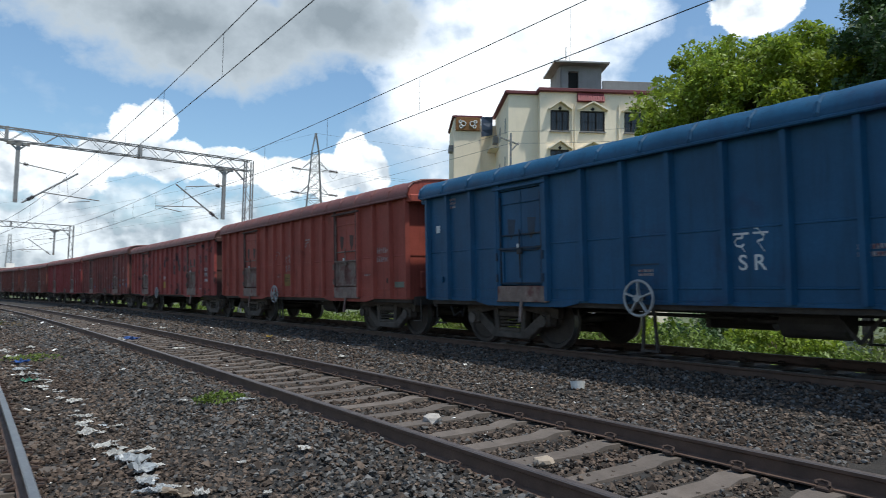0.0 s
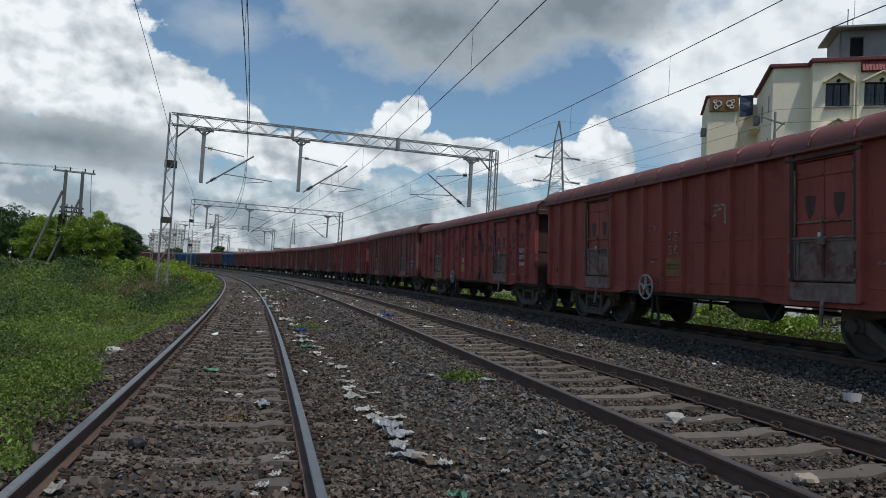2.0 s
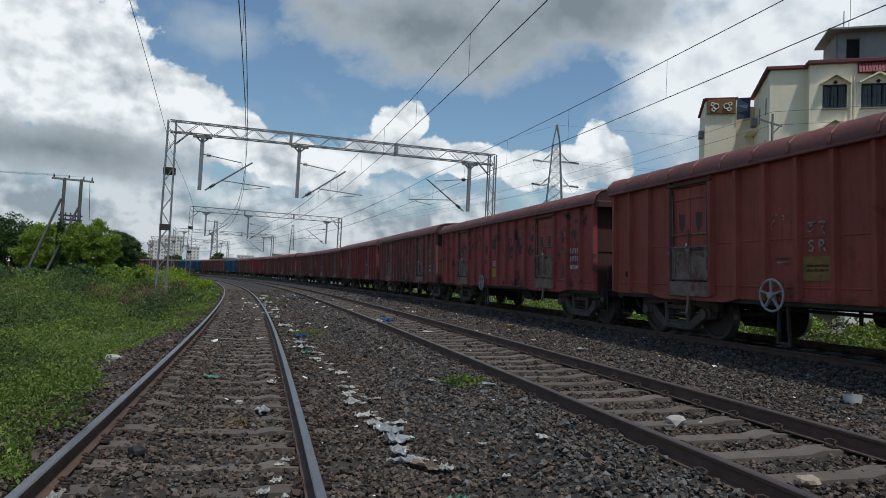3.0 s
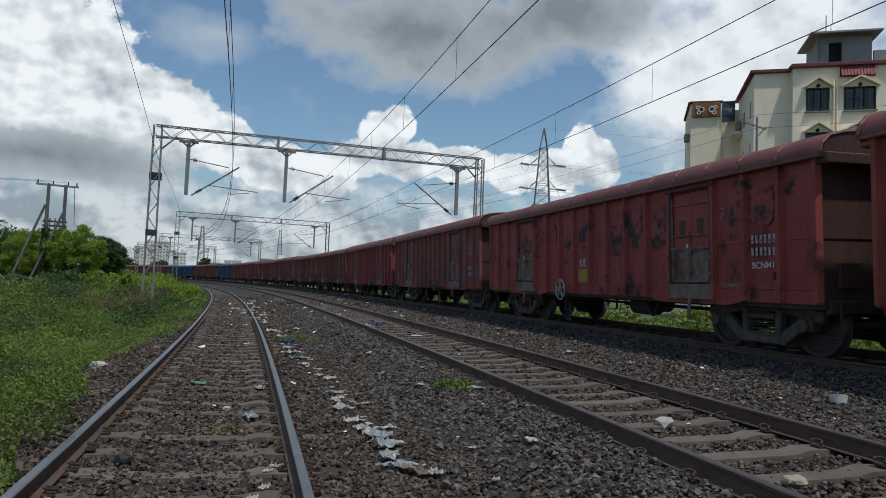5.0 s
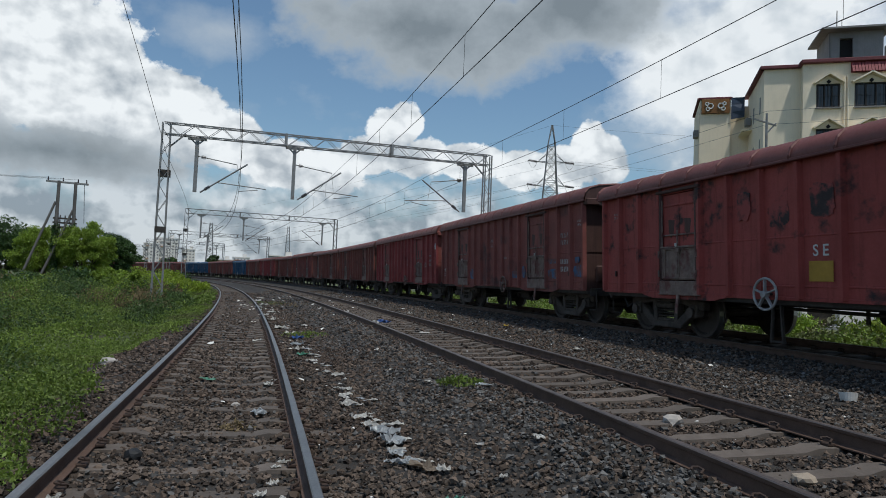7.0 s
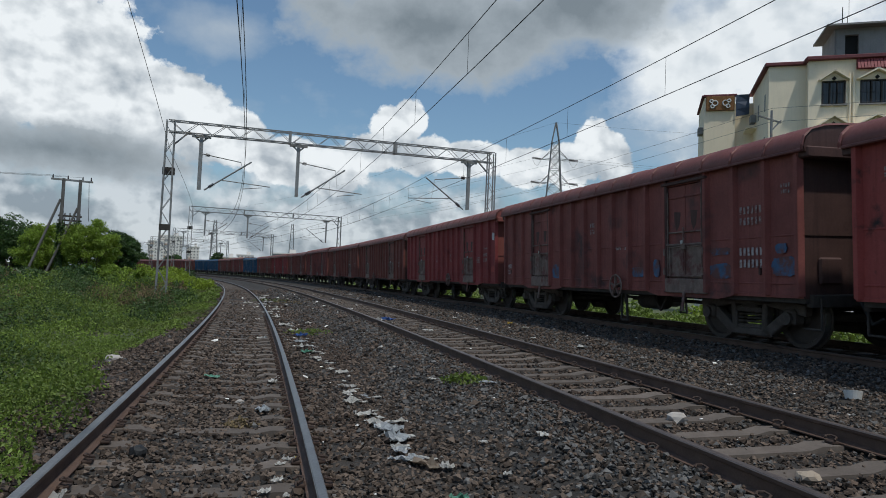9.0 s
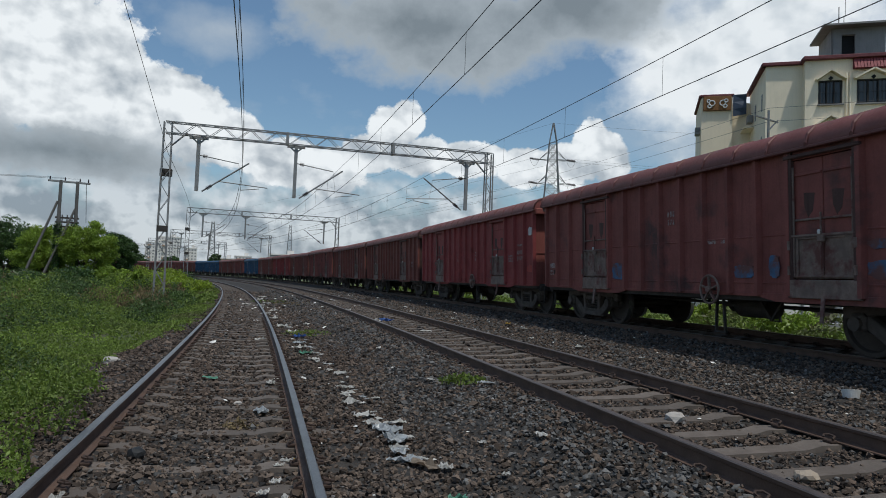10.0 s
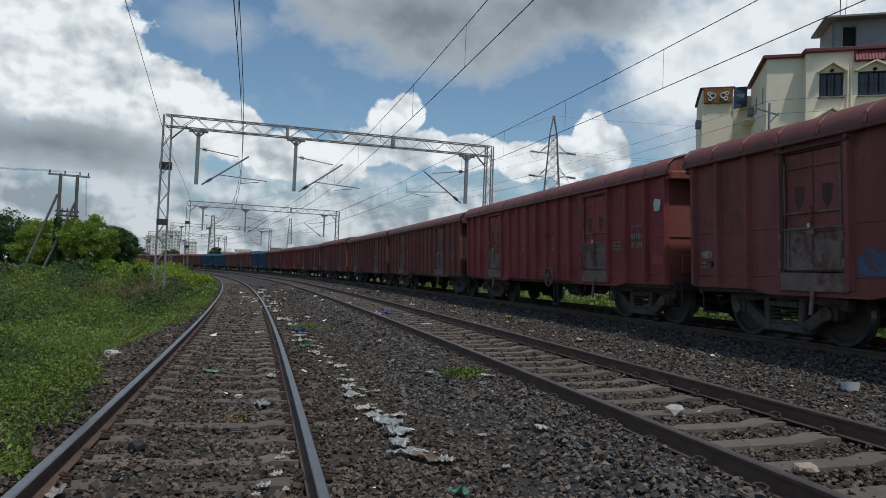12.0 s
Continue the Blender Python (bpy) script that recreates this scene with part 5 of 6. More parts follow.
def make_weeds():
    rng = np.random.default_rng(6)
    # verge on the camera side
    Vs, Ts, b = [], [], 0
    for s0, s1, o0, o1, dens, h, size in ((3, 10, -7.2, -1.4, 2900, 0.32, 0.018), (10, 16, -9.4, -1.4, 1800, 0.32, 0.021), (16, 32, -15, -1.4, 720, 0.40, 0.026), (32, 60, -26, -1.5, 140, 0.46, 0.062), (-4, 40, 13.6, 22, 130, 0.4, 0.075), (40, 90, 13.6, 24, 30, 0.5, 0.12)):
        n = int((s1 - s0) * (o1 - o0) * dens)
        s, o = rng.uniform(s0, s1, n), rng.uniform(o0, o1, n)
        x, y = along_np(s, o)
        if o1 < 0:
            edge = np.interp(s, [3, 7.5, 9.5, 11, 13.5, 17, 22], [-1.5, -1.55, -2.05, -2.6, -2.4, -1.75, -1.6]) + 0.12 * np.sin(s * 4.1) + 0.08 * np.sin(s * 9 + 1)
            keep = (o < edge) & (o > -3.5 - 0.37 * s)
            s, o, x, y = s[keep], o[keep], x[keep], y[keep]
            rise = np.maximum(np.clip((-o - 1) / 5, 0.3, 1), np.clip((9.5 - s) / 3, 0, 0.75))
        else:
            rise = np.ones(len(s))
        clump = 0.55 + 0.45 * np.sin(x * 1.7 + 2 * np.sin(y * 0.8)) * np.sin(y * 1.3 + x)
        hum = 0.5 + 0.5 * np.sin(x * 0.9 + 1.5 * np.sin(y * 0.45)) * np.sin(y * 0.7 + 1.2 * np.sin(x * 0.6))
        z = bed_level(o) + rng.random(len(s)) ** 0.4 * h * rise * (0.25 + 0.5 * clump + 2.6 * hum ** 3)
        c = np.stack([x, y, z], 1)
        V, T = leaves(rng, c, np.full(len(c), 0.02), len(c), size, 1.0, droop=-0.4)
        Vs.append(V), Ts.append(T + b)
        b += len(V)
    Hs, Hf, hb = [], [], 0
    # taller mounds of herbs
    for _ in range(120):
        s = 9 + 51 * rng.random() ** 1.2
        o = rng.uniform(-3 - 0.35 * s, -2.8)
        if o > -3.4 and s < 20:
            continue
        px, py = along_np(s, o)
        r, h = rng.uniform(0.35, 1.15), rng.uniform(0.6, 1.45) * min(1.0, 0.35 - o / 10)
        n = int(1000 * r * r + 200)
        a, rr = rng.uniform(0, 6.28, n), r * rng.random(n) ** 0.6
        c = np.stack([px + rr * np.cos(a), py + rr * np.sin(a), bed_level(o) + h * rng.random(n) ** 0.6 * (1 - (rr / r) ** 2 * 0.8)], 1)
        V, T = leaves(rng, c, np.full(n, 0.03), n, 0.016 + 0.00065 * s, 1.0, droop=-0.3)
        Hs.append(V), Hf.append(T + hb)
        hb += len(V)
    soup("weeds", np.concatenate(Vs), np.concatenate(Ts), "weed", "low green weeds and grass of the verge", "weeds")
    soup("herbs", np.concatenate(Hs), np.concatenate(Hf), "herb", "darker rounded clumps of herbs on the verge", "weeds")
    # brown tufts of dry grass in patches of their own
    Vd, Td, db = [], [], 0
    for _ in range(260):
        s = 17 + 34 * rng.random()
        o = rng.uniform(-5 - 0.22 * s, -3.6)
        if math.sin(s * 0.42 + 1.0) + math.sin(o * 0.8 + s * 0.15) < 0.15:
            continue
        px, py = along_np(s, o)
        n, r, h = int(rng.uniform(220, 520)), rng.uniform(0.3, 0.8), rng.uniform(0.6, 1.15)
        a, rr = rng.uniform(0, 6.28, n), r * rng.random(n) ** 0.6
        c = np.stack([px + rr * np.cos(a), py + rr * np.sin(a), bed_level(o) + 0.1 + h * rng.random(n) * (1 - 0.6 * rr / r)], 1)
        V, T = leaves(rng, c, np.full(n, 0.05), n, 0.020 + 0.0006 * s, 1.0, droop=-2.6)
        Vd.append(V), Td.append(T + db)
        db += len(V)
    soup("dry_grass", np.concatenate(Vd), np.concatenate(Td), "dry", "dry brown tufts of grass among the weeds", "grass")


make_weeds()


# ---- poles, tower and town in the distance ----
M["pole_grey"] = mat("stained concrete post", (0.13, 0.12, 0.11), 0.9, var=0.3, scale=1, fine=20, bump=0.3, streak=0.4)


def make_h_pole():
    root = empty("power_pole", pose(-15.6, 59.9, -0.5, 0, 0, 15), "twin-post concrete power pole with stays and a cross-arm", "utility pole")
    for x in (-0.62, 0.62):
        bm = bmesh.new()
        tube(bm, (x, 0, -0.2), (x * 0.95, 0, 8.7), 0.15, 0.12, seg=8)
        part("post", bm, "pole_grey", root)
        bm = bmesh.new()
        tube(bm, (x - 2.5, -0.4, -0.2), (x - 0.12, 0, 7.0 if x < 0 else 6.4), 0.10, 0.09, seg=8)
        part("stay_post", bm, "pole_grey", root)
    part("cross_arm", bx((0.0, 0, 8.6), (3.0, 0.12, 0.16), 0.02), "galv", root)
    for x in (-1.35, -0.3, 0.75, 1.35):
        bm = bmesh.new()
        tube(bm, (x, 0, 8.65), (x, 0, 8.95), 0.06, 0.04, seg=8)
        part("insulator", bm, "insul", root)
    for z in (5.0, 5.35, 5.7):
        bm = bx((0, 0, z), (1.7, 0.12, 0.14), 0.01)
        for x in (-0.7, -0.35, 0, 0.35, 0.7):
            tube(bm, (x, 0.0, z + 0.05), (x, 0.0, z + 0.25), 0.05, seg=6)
        part("switch_bar", bm, "grime", root)
    for x in (-1.35, -0.3, 0.75):
        bm = bmesh.new()
        n = 12
        a, b = Vector((x, 0, 8.9)), Vector((x - 46, 6, 11.5))
        pts = [a.lerp(b, i / n) - Vector((0, 0, 4 * 1.2 * (i / n) * (1 - i / n))) for i in range(n + 1)]
        for p, q in zip(pts, pts[1:]):
            tube(bm, p, q, 0.009, seg=4, caps=False)
        part("line", bm, "wire", root)
    for x in (-0.6, 1.2):
        bm = bmesh.new()
        tube(bm, (x, 0, 8.6), (x + 0.15, 0, 5.4), 0.02, seg=4, caps=False)
        part("down_lead", bm, "wire", root)
    # creeper climbing the posts
    rng = np.random.default_rng(77)
    n = 6500
    x = np.where(rng.random(n) < 0.6, -0.62, 0.62)
    c = np.stack([x, np.zeros(n), rng.random(n) ** 1.3 * 5.2], 1)
    V, T = leaves(rng, c, np.full(n, 0.32), n, 0.08, 1.0)
    soup("creeper", V, T, "leaf_dark", kind="", parent=root)


def make_street_pole():
    root = empty("utility_pole", pose(21.3, 25.2, -0.4), "slim steel service pole with cross-arm and thin wires", "utility pole")
    bm = bmesh.new()
    tube(bm, (0, 0, 0), (0, 0, 9.9), 0.07, 0.05, seg=8)
    part("post", bm, "galv", root)
    bm = bmesh.new()
    strut(bm, (-0.7, 0, 9.6), (0.5, 0, 9.4), 0.06), strut(bm, (0.0, 0, 9.0), (0.5, 0, 9.5), 0.05)
    part("cross_arm", bm, "galv", root)
    bm = bmesh.new()
    for k, z in enumerate((10.0, 9.4)):
        for tgt in ((-6.0, 45, z - 0.8), (13.0, -11, z + 1.2)):
            a, b, n = Vector((0, 0, z)), Vector(tgt), 10
            pts = [a.lerp(b, i / n) - Vector((0, 0, 4 * 0.35 * (i / n) * (1 - i / n))) for i in range(n + 1)]
            for p, q in zip(pts, pts[1:]):
                tube(bm, p, q, 0.007, seg=4, caps=False)
    part("line", bm, "wire", root)


def make_lattice_mast(x, y, h, w, label, category):
    root = empty(category.replace(" ", "_"), pose(x, y, -0.5), label, category)
    bm = bmesh.new()
    n = 16
    for i in range(n):
        z0, z1 = h * i / n, h * (i + 1) / n
        a, b = w * (1 - 0.75 * i / n), w * (1 - 0.75 * (i + 1) / n)
        cs = ((1, 1), (1, -1), (-1, -1), (-1, 1))
        for k in range(4):
            c0, c1 = cs[k], cs[(k + 1) % 4]
            strut(bm, (c0[0] * a, c0[1] * a, z0), (c0[0] * b, c0[1] * b, z1), 0.32)
            strut(bm, (c0[0] * a, c0[1] * a, z0), (c1[0] * b, c1[1] * b, z1), 0.18)
    part("lattice", bm, "galv", root)
    return root


# far glass made pale: distance haze is put into its colour
M["far_pane"] = mat("far window paled by haze", (0.26, 0.25, 0.25), 0.4, var=0.2, bump=0, obj=0.5)


def make_flats(x, y, turn, w, d, h, material, label, floors, bays):
    root = empty("apartment_block", pose(x, y, -0.5, 0, 0, turn), label, "apartment block", "far apartment blocks")
    part("wall", bx((0, 0, h / 2), (w, d, h)), material, root)
    part("roof_parapet", bx((0, 0, h + 0.4), (w + 0.6, d + 0.6, 0.8)), "far_white", root)
    part("tank_room", bx((w * 0.2, 0, h + 2.0), (w * 0.22, d * 0.4, 3.0)), "far_white", root)
    proto = None
    for f in range(floors):
        for b in range(bays):
            m = Matrix.Translation(((b + 0.5) / bays * w - w / 2, -d / 2 - 0.02, (f + 0.55) * h / floors))
            if proto is None:
                bm = bx((0, 0, 0), (w / bays * 0.42, 0.2, h / floors * 0.42))
                ob = part("window", bm, "far_pane", root)
                proto = ob.data
            else:
                ob = new("window", proto)
                ob.parent = root
            ob.matrix_local = m
        if f % 2 == 0:
            part("balcony", bx((-w * 0.25, -d / 2 - 0.6, (f + 0.3) * h / floors), (w * 0.22, 1.2, h / floors * 0.35)), "far_rust" if f % 4 == 0 else material, root)
    return root


make_h_pole()
make_street_pole()
make_lattice_mast(16.8, 539.7, 40.5, 2.6, "far grey lattice telecom tower above the rooftops", "telecom tower")
make_lattice_mast(-30.0, 400.0, 30.0, 2.4, "far grey lattice transmission tower beyond the train", "transmission tower")
make_flats(-104, 690, 6, 14, 14, 27, "far_white", "far off-white apartment block with many small windows", 9, 5)
make_flats(-92, 700, 6, 20, 14, 33, "far_white", "far tall off-white apartment block with balconies", 11, 7)
make_flats(-74, 720, 6, 12, 12, 24, "far_white", "far narrow pale apartment block", 8, 4)
make_flats(-34, 600, 4, 16, 12, 13, "far_rust", "far low sunlit orange and white block", 4, 5)
make_flats(-20, 620, 4, 14, 12, 16, "far_white", "far low sunlit white block", 5, 5)
make_flats(1, 560, 0, 12, 10, 14, "far_rust", "far orange-walled block above the train", 4, 4)
make_flats(12, 480, 0, 20, 10, 15, "concrete", "far unfinished grey concrete block", 4, 6)
for i, (x, y, h, r, m_) in enumerate(((-58, 330, 9, 7, "leaf_dark"), (-38, 300, 8, 5, "leaf_dark"), (-84, 420, 10, 9, "leaf_dark"), (-120, 400, 11, 12, "leaf_dark"), (-60, 150, 8, 7, "leaf_dark"), (-46, 110, 7, 6, "leaf_dark"), (30, 330, 11, 8, "leaf_dark"), (-22, 320, 10, 4, "leaf_dark"))):
    make_tree(x, y, h, r, 5000, 0.42, m_, "distant dark green tree on the skyline", 300 + i, low=0.15, z=-0.5, clumps=40)


def conductor_lines():
    root = empty("power_line", Matrix(), "thin high-voltage conductors strung from the lattice tower", "power line")
    for dx, z in ((-3.6, 24), (3.6, 24), (-3.8, 19.6), (3.8, 19.6), (0, 30.5)):
        a = Vector((48.8 + dx * 0.94, 111.8 - dx * 0.34, z))
        for end in ((150 + dx, 60, z - 2), (-40 + dx, 380, z)):
            bm = bmesh.new()
            b, n = Vector(end), 14
            pts = [a.lerp(b, i / n) - Vector((0, 0, 4 * 2.6 * (i / n) * (1 - i / n))) for i in range(n + 1)]
            cord(bm, pts, [0.014] * len(pts), 4)
            part("conductor", bm, "wire", root)


conductor_lines()


# ---- lettering and marks on the wagons ----
def lettering(wagon, body, x, z, size, material="white", gap=1.0):
    cu = bpy.data.curves.new("lettering", "FONT")
    cu.body, cu.size, cu.align_x, cu.align_y, cu.space_character = body, size, "CENTER", "CENTER", gap
    cu.extrude, cu.offset = 0.001, size * 0.012
    tmp = bpy.data.objects.new("lettering", cu)
    me = bpy.data.meshes.new_from_object(tmp)
    bpy.data.objects.remove(tmp)
    me.materials.clear()
    me.materials.append(M[material])
    ob = new("lettering", me)
    ob.parent = wagon
    ob.matrix_local = Matrix(((-1, 0, 0, x), (0, 0, 1, WIDE - 0.036), (0, 1, 0, z), (0, 0, 0, 1)))
    ob["label"] = "painted white letters"
    return ob


def strokes(wagon, x, z, size, segs, name="lettering", material="white", w=0.12):
    """Painted strokes: segments in letter space, x to the right as read, y up."""
    bm = bmesh.new()
    for x0, y0, x1, y1 in segs:
        a, b = Vector((x - x0 * size, WIDE - 0.036, z + y0 * size)), Vector((x - x1 * size, WIDE - 0.036, z + y1 * size))
        strut(bm, a, b, w * size, 0.004) if abs(x1 - x0) < abs(y1 - y0) else strut(bm, a, b, 0.004, w * size)
    part(name, bm, material, wagon)


def mark(wagon, x, z, w, h, material, name="painted_mark", label=""):
    bm = bx((x, WIDE - 0.037, z), (w, 0.003, h))
    part(name, bm, material, wagon, label)


def blob(wagon, x, z, w, h, material, label=""):
    """A ragged patch of paint on the side wall."""
    rng = random.Random(int(1000 * (x + 9) + 10 * z))
    bm = bmesh.new()
    n = 22
    rim = []
    for k in range(n):
        a = 2 * math.pi * k / n
        r = rng.uniform(0.86, 1.12)
        c, q = math.cos(a), math.sin(a)
        rim.append((x + w / 2 * r * math.copysign(abs(c) ** 0.5, c), z + h / 2 * r * math.copysign(abs(q) ** 0.5, q)))
    sweep(bm, [[(u, y, v) for u, v in rim] for y in (WIDE - 0.049, WIDE - 0.034)])
    bmesh.ops.recalc_face_normals(bm, faces=bm.faces)
    part("paint_patch", bm, material, wagon, label)


def bars(wagon, x, z, w, rows, h=0.085, material="chalk"):
    """Rows of plain upright bars, one for each figure painted there."""
    n = max(2, round(w / (h * 0.66)))
    for r in range(rows):
        for k in range(n):
            mark(wagon, x + w * ((k + 0.5) / n - 0.5), z - r * h * 1.35, w / n * 0.55, h * 0.9, material, "number_bar")


w0, w1, w2, w3, w4, w5 = wagons[:6]
M["chalk"] = mat("chalky white paint", (0.46, 0.42, 0.40), 0.8, var=0.3, scale=9, fine=60, bump=0.1, col2=(0.2, 0.08, 0.07), patch=16, patch_at=0.5)
M["yellow_dull"] = mat("dull yellow panel", (0.24, 0.15, 0.04), 0.8, var=0.3, bump=0.1, col2=(0.2, 0.06, 0.05), patch=8, patch_at=0.55)
M["panel_text"] = mat("worn panel text", (0.10, 0.06, 0.03), 0.85, var=0.3, bump=0.1, col2=(0.24, 0.15, 0.04), patch=20, patch_at=0.5)
M["peeled"] = mat("peeled bare steel", (0.045, 0.033, 0.032), 0.85, var=0.3, scale=3, fine=40, bump=0.3, col2=(0.30, 0.068, 0.058), patch=3.5, patch_at=0.44)
M["fresh_red"] = mat("touch-up red", (0.42, 0.06, 0.04), 0.7, var=0.2, bump=0.1, col2=(0.30, 0.06, 0.055), patch=6, patch_at=0.5)
M["greenish"] = mat("grey green paint", (0.15, 0.16, 0.12), 0.8, var=0.2, bump=0.1)
M["faded"] = mat("faded white paint", (0.36, 0.30, 0.28), 0.8, var=0.3, scale=9, fine=60, bump=0.1, col2=(0.20, 0.07, 0.06), patch=14, patch_at=0.46)
# letters that stand for the southern line, in two scripts
DA = [(-0.45, 0.5, 0.45, 0.5), (0.08, 0.5, 0.08, 0.28), (0.10, 0.28, -0.24, 0.26), (-0.24, 0.26, -0.36, 0.08), (-0.36, 0.08, -0.30, -0.14), (-0.30, -0.14, 0.02, -0.20), (0.02, -0.20, 0.16, -0.06), (0.0, -0.18, 0.22, -0.50)]
RE = [(-0.40, 0.5, 0.45, 0.5), (0.05, 0.5, 0.22, 0.34), (0.22, 0.34, 0.16, 0.14), (0.16, 0.14, -0.16, 0.06), (-0.16, 0.06, 0.24, -0.50), (0.06, 0.52, -0.10, 0.74), (-0.10, 0.74, -0.34, 0.82)]
SCRAWL = [(-1.2, 0.6, -0.9, 0.5), (-0.7, 0.6, -0.4, 0.45), (-1.1, -0.1, -0.8, 0.1), (-0.1, 0.5, 0.3, 0.3), (0.3, 0.3, 0.1, 0.1), (0.9, 0.4, 1.0, -0.3), (-1.2, -0.2, -1.2, -0.6)]
strokes(w0, -0.61, 1.64, 0.23, DA)
strokes(w0, -0.86, 1.64, 0.23, RE)
lettering(w0, "S R", -0.745, 1.385, 0.27)
bars(w0, 5.55, 2.86, 0.26, 3, 0.055, "faded")
mark(w0, 6.04, 2.3, 0.13, 0.15, "white")
bars(w0, -2.2, 1.52, 0.5, 2, 0.06, "faded")
mark(w0, 0.88, 1.42, 0.5, 0.02, "blue_iron", "label_holder")
bars(w0, 0.86, 1.33, 0.26, 2, 0.04, "faded")
strokes(w1, 0.45, 1.95, 0.19, DA, material="faded")
strokes(w1, 0.24, 1.95, 0.19, RE, material="faded")
lettering(w1, "S R", 0.345, 1.69, 0.25, "faded")
mark(w1, 0.345, 1.36, 0.53, 0.36, "yellow_dull", "yellow_panel")
for z in (1.40, 1.33):
    mark(w1, 0.345, z, 0.40, 0.035, "panel_text", "text_bar")
strokes(w1, 1.03, 2.11, 0.20, SCRAWL, material="faded")
mark(w1, 1.03, 1.52, 0.3, 0.02, "dusk", "label_holder")
mark(w1, 1.03, 1.46, 0.22, 0.03, "faded", "text_bar")
strokes(w1, -1.03, 2.30, 0.34, [(-0.5, 0.5, 0.5, 0.5), (0.5, 0.5, 0.5, -0.5), (-0.4, 0.2, 0.2, 0.3), (-0.5, -0.1, -0.2, 0.05)], material="faded")
bars(w1, -5.14, 1.98, 0.55, 2, 0.15, "faded")
bars(w1, -4.4, 1.42, 0.3, 1, 0.06, "faded")
mark(w1, -5.88, 1.18, 0.45, 0.13, "greenish")
lettering(w2, "S E", 0.40, 1.60, 0.24)
mark(w2, 0.40, 1.30, 0.44, 0.30, "yellow", "yellow_panel")
bars(w2, -5.6, 1.87, 0.56, 2, 0.15)
lettering(w2, "BCNM1", -5.6, 1.44, 0.15)
strokes(w2, -4.83, 2.35, 0.18, SCRAWL, material="faded")
bars(w2, 6.2, 2.62, 0.16, 2, 0.06, "faded")
bars(w2, -4.85, 1.12, 0.4, 1, 0.06, "faded")
for x, z, w_, h_ in ((-5.6, 2.42, 0.5, 0.62), (-4.95, 2.3, 0.34, 0.8), (-2.76, 2.2, 0.5, 0.8), (-1.97, 2.3, 0.55, 0.9), (-1.18, 2.1, 0.5, 0.7), (0.36, 2.35, 0.45, 0.5), (1.2, 2.2, 0.4, 0.4), (2.0, 2.4, 0.3, 0.5)):
    blob(w2, x, z, w_, h_, "peeled", "dark bare patch where paint has peeled")
bars(w3, -5.17, 1.60, 0.58, 2, 0.15)
bars(w3, -5.17, 2.30, 0.55, 2, 0.14, "faded")
bars(w3, 0.345, 2.40, 0.26, 2, 0.12, "faded")
bars(w3, -5.95, 2.62, 0.2, 2, 0.07, "faded")
for x, z, w_, h_ in ((-4.42, 1.27, 0.6, 0.26), (-5.93, 1.34, 0.56, 0.30), (-2.41, 1.33, 0.22, 0.34), (-1.72, 1.25, 0.5, 0.22), (2.4, 1.27, 0.5, 0.36), (-5.85, 1.63, 0.24, 0.16), (-4.4, 1.62, 0.5, 0.14)):
    blob(w3, x, z, w_, h_, "graffiti", "light blue paint patch")
mark(w3, -1.03, 1.80, 0.5, 0.09, "faded")
bars(w3, 5.95, 1.3, 0.22, 2, 0.06, "faded")
blob(w3, 5.9, 1.44, 0.3, 0.14, "faded", "pale chalk smear")
bars(w4, -5.28, 1.88, 0.46, 2, 0.14, "faded")
bars(w4, -5.28, 2.10, 0.42, 1, 0.07, "faded")
blob(w4, -6.05, 2.50, 0.24, 0.24, "white", "white paint blotch")
bars(w4, -4.5, 1.78, 0.4, 3, 0.06, "faded")
blob(w4, -6.05, 1.36, 0.42, 0.2, "fresh_red", "brighter red touch-up patch")
lettering(w4, "C\nR", -1.07, 1.83, 0.2, "faded")
lettering(w4, "S\nR", 1.05, 1.83, 0.19, "faded")
bars(w5, -5.0, 1.75, 0.45, 2, 0.12, "faded")
for wg in wagons[6:12]:
    bars(wg, -5.2, 1.85, 0.5, 2, 0.12, "faded")


# ---- litter and loose things on the ballast ----
def crumple(name, s, off, size, material, label, category, seed, flat=0.35, up=0.0):
    """A creased scrap lying on the stones."""
    rng = random.Random(seed)
    bm = bmesh.new()
    n = 6
    g = []
    for i in range(n):
        row = []
        for j in range(n):
            u, v = i / (n - 1) - 0.5, j / (n - 1) - 0.5
            k = 1 + 0.22 * rng.uniform(-1, 1) * (abs(u) + abs(v)) - 0.5 * max(0.0, abs(u) + abs(v) - 0.6)
            row.append(bm.verts.new((u * size[0] * k, v * size[1] * k, flat * size[1] * abs(rng.gauss(0, 0.45)) + 0.02)))
        g.append(row)
    for i in range(n - 1):
        for j in range(n - 1):
            bm.faces.new((g[i][j], g[i + 1][j], g[i + 1][j + 1], g[i][j + 1]))
    r = bmesh.ops.solidify(bm, geom=bm.faces[:], thickness=0.003)
    ob = finish(name, bm, material)
    p, a = along(s, off)
    ob.matrix_world = pose(p.x, p.y, float(bed_level(off)) + 0.02 + up, 0, 0, rng.uniform(0, 360))
    return tagged(ob, label, category, "litter on the ballast")


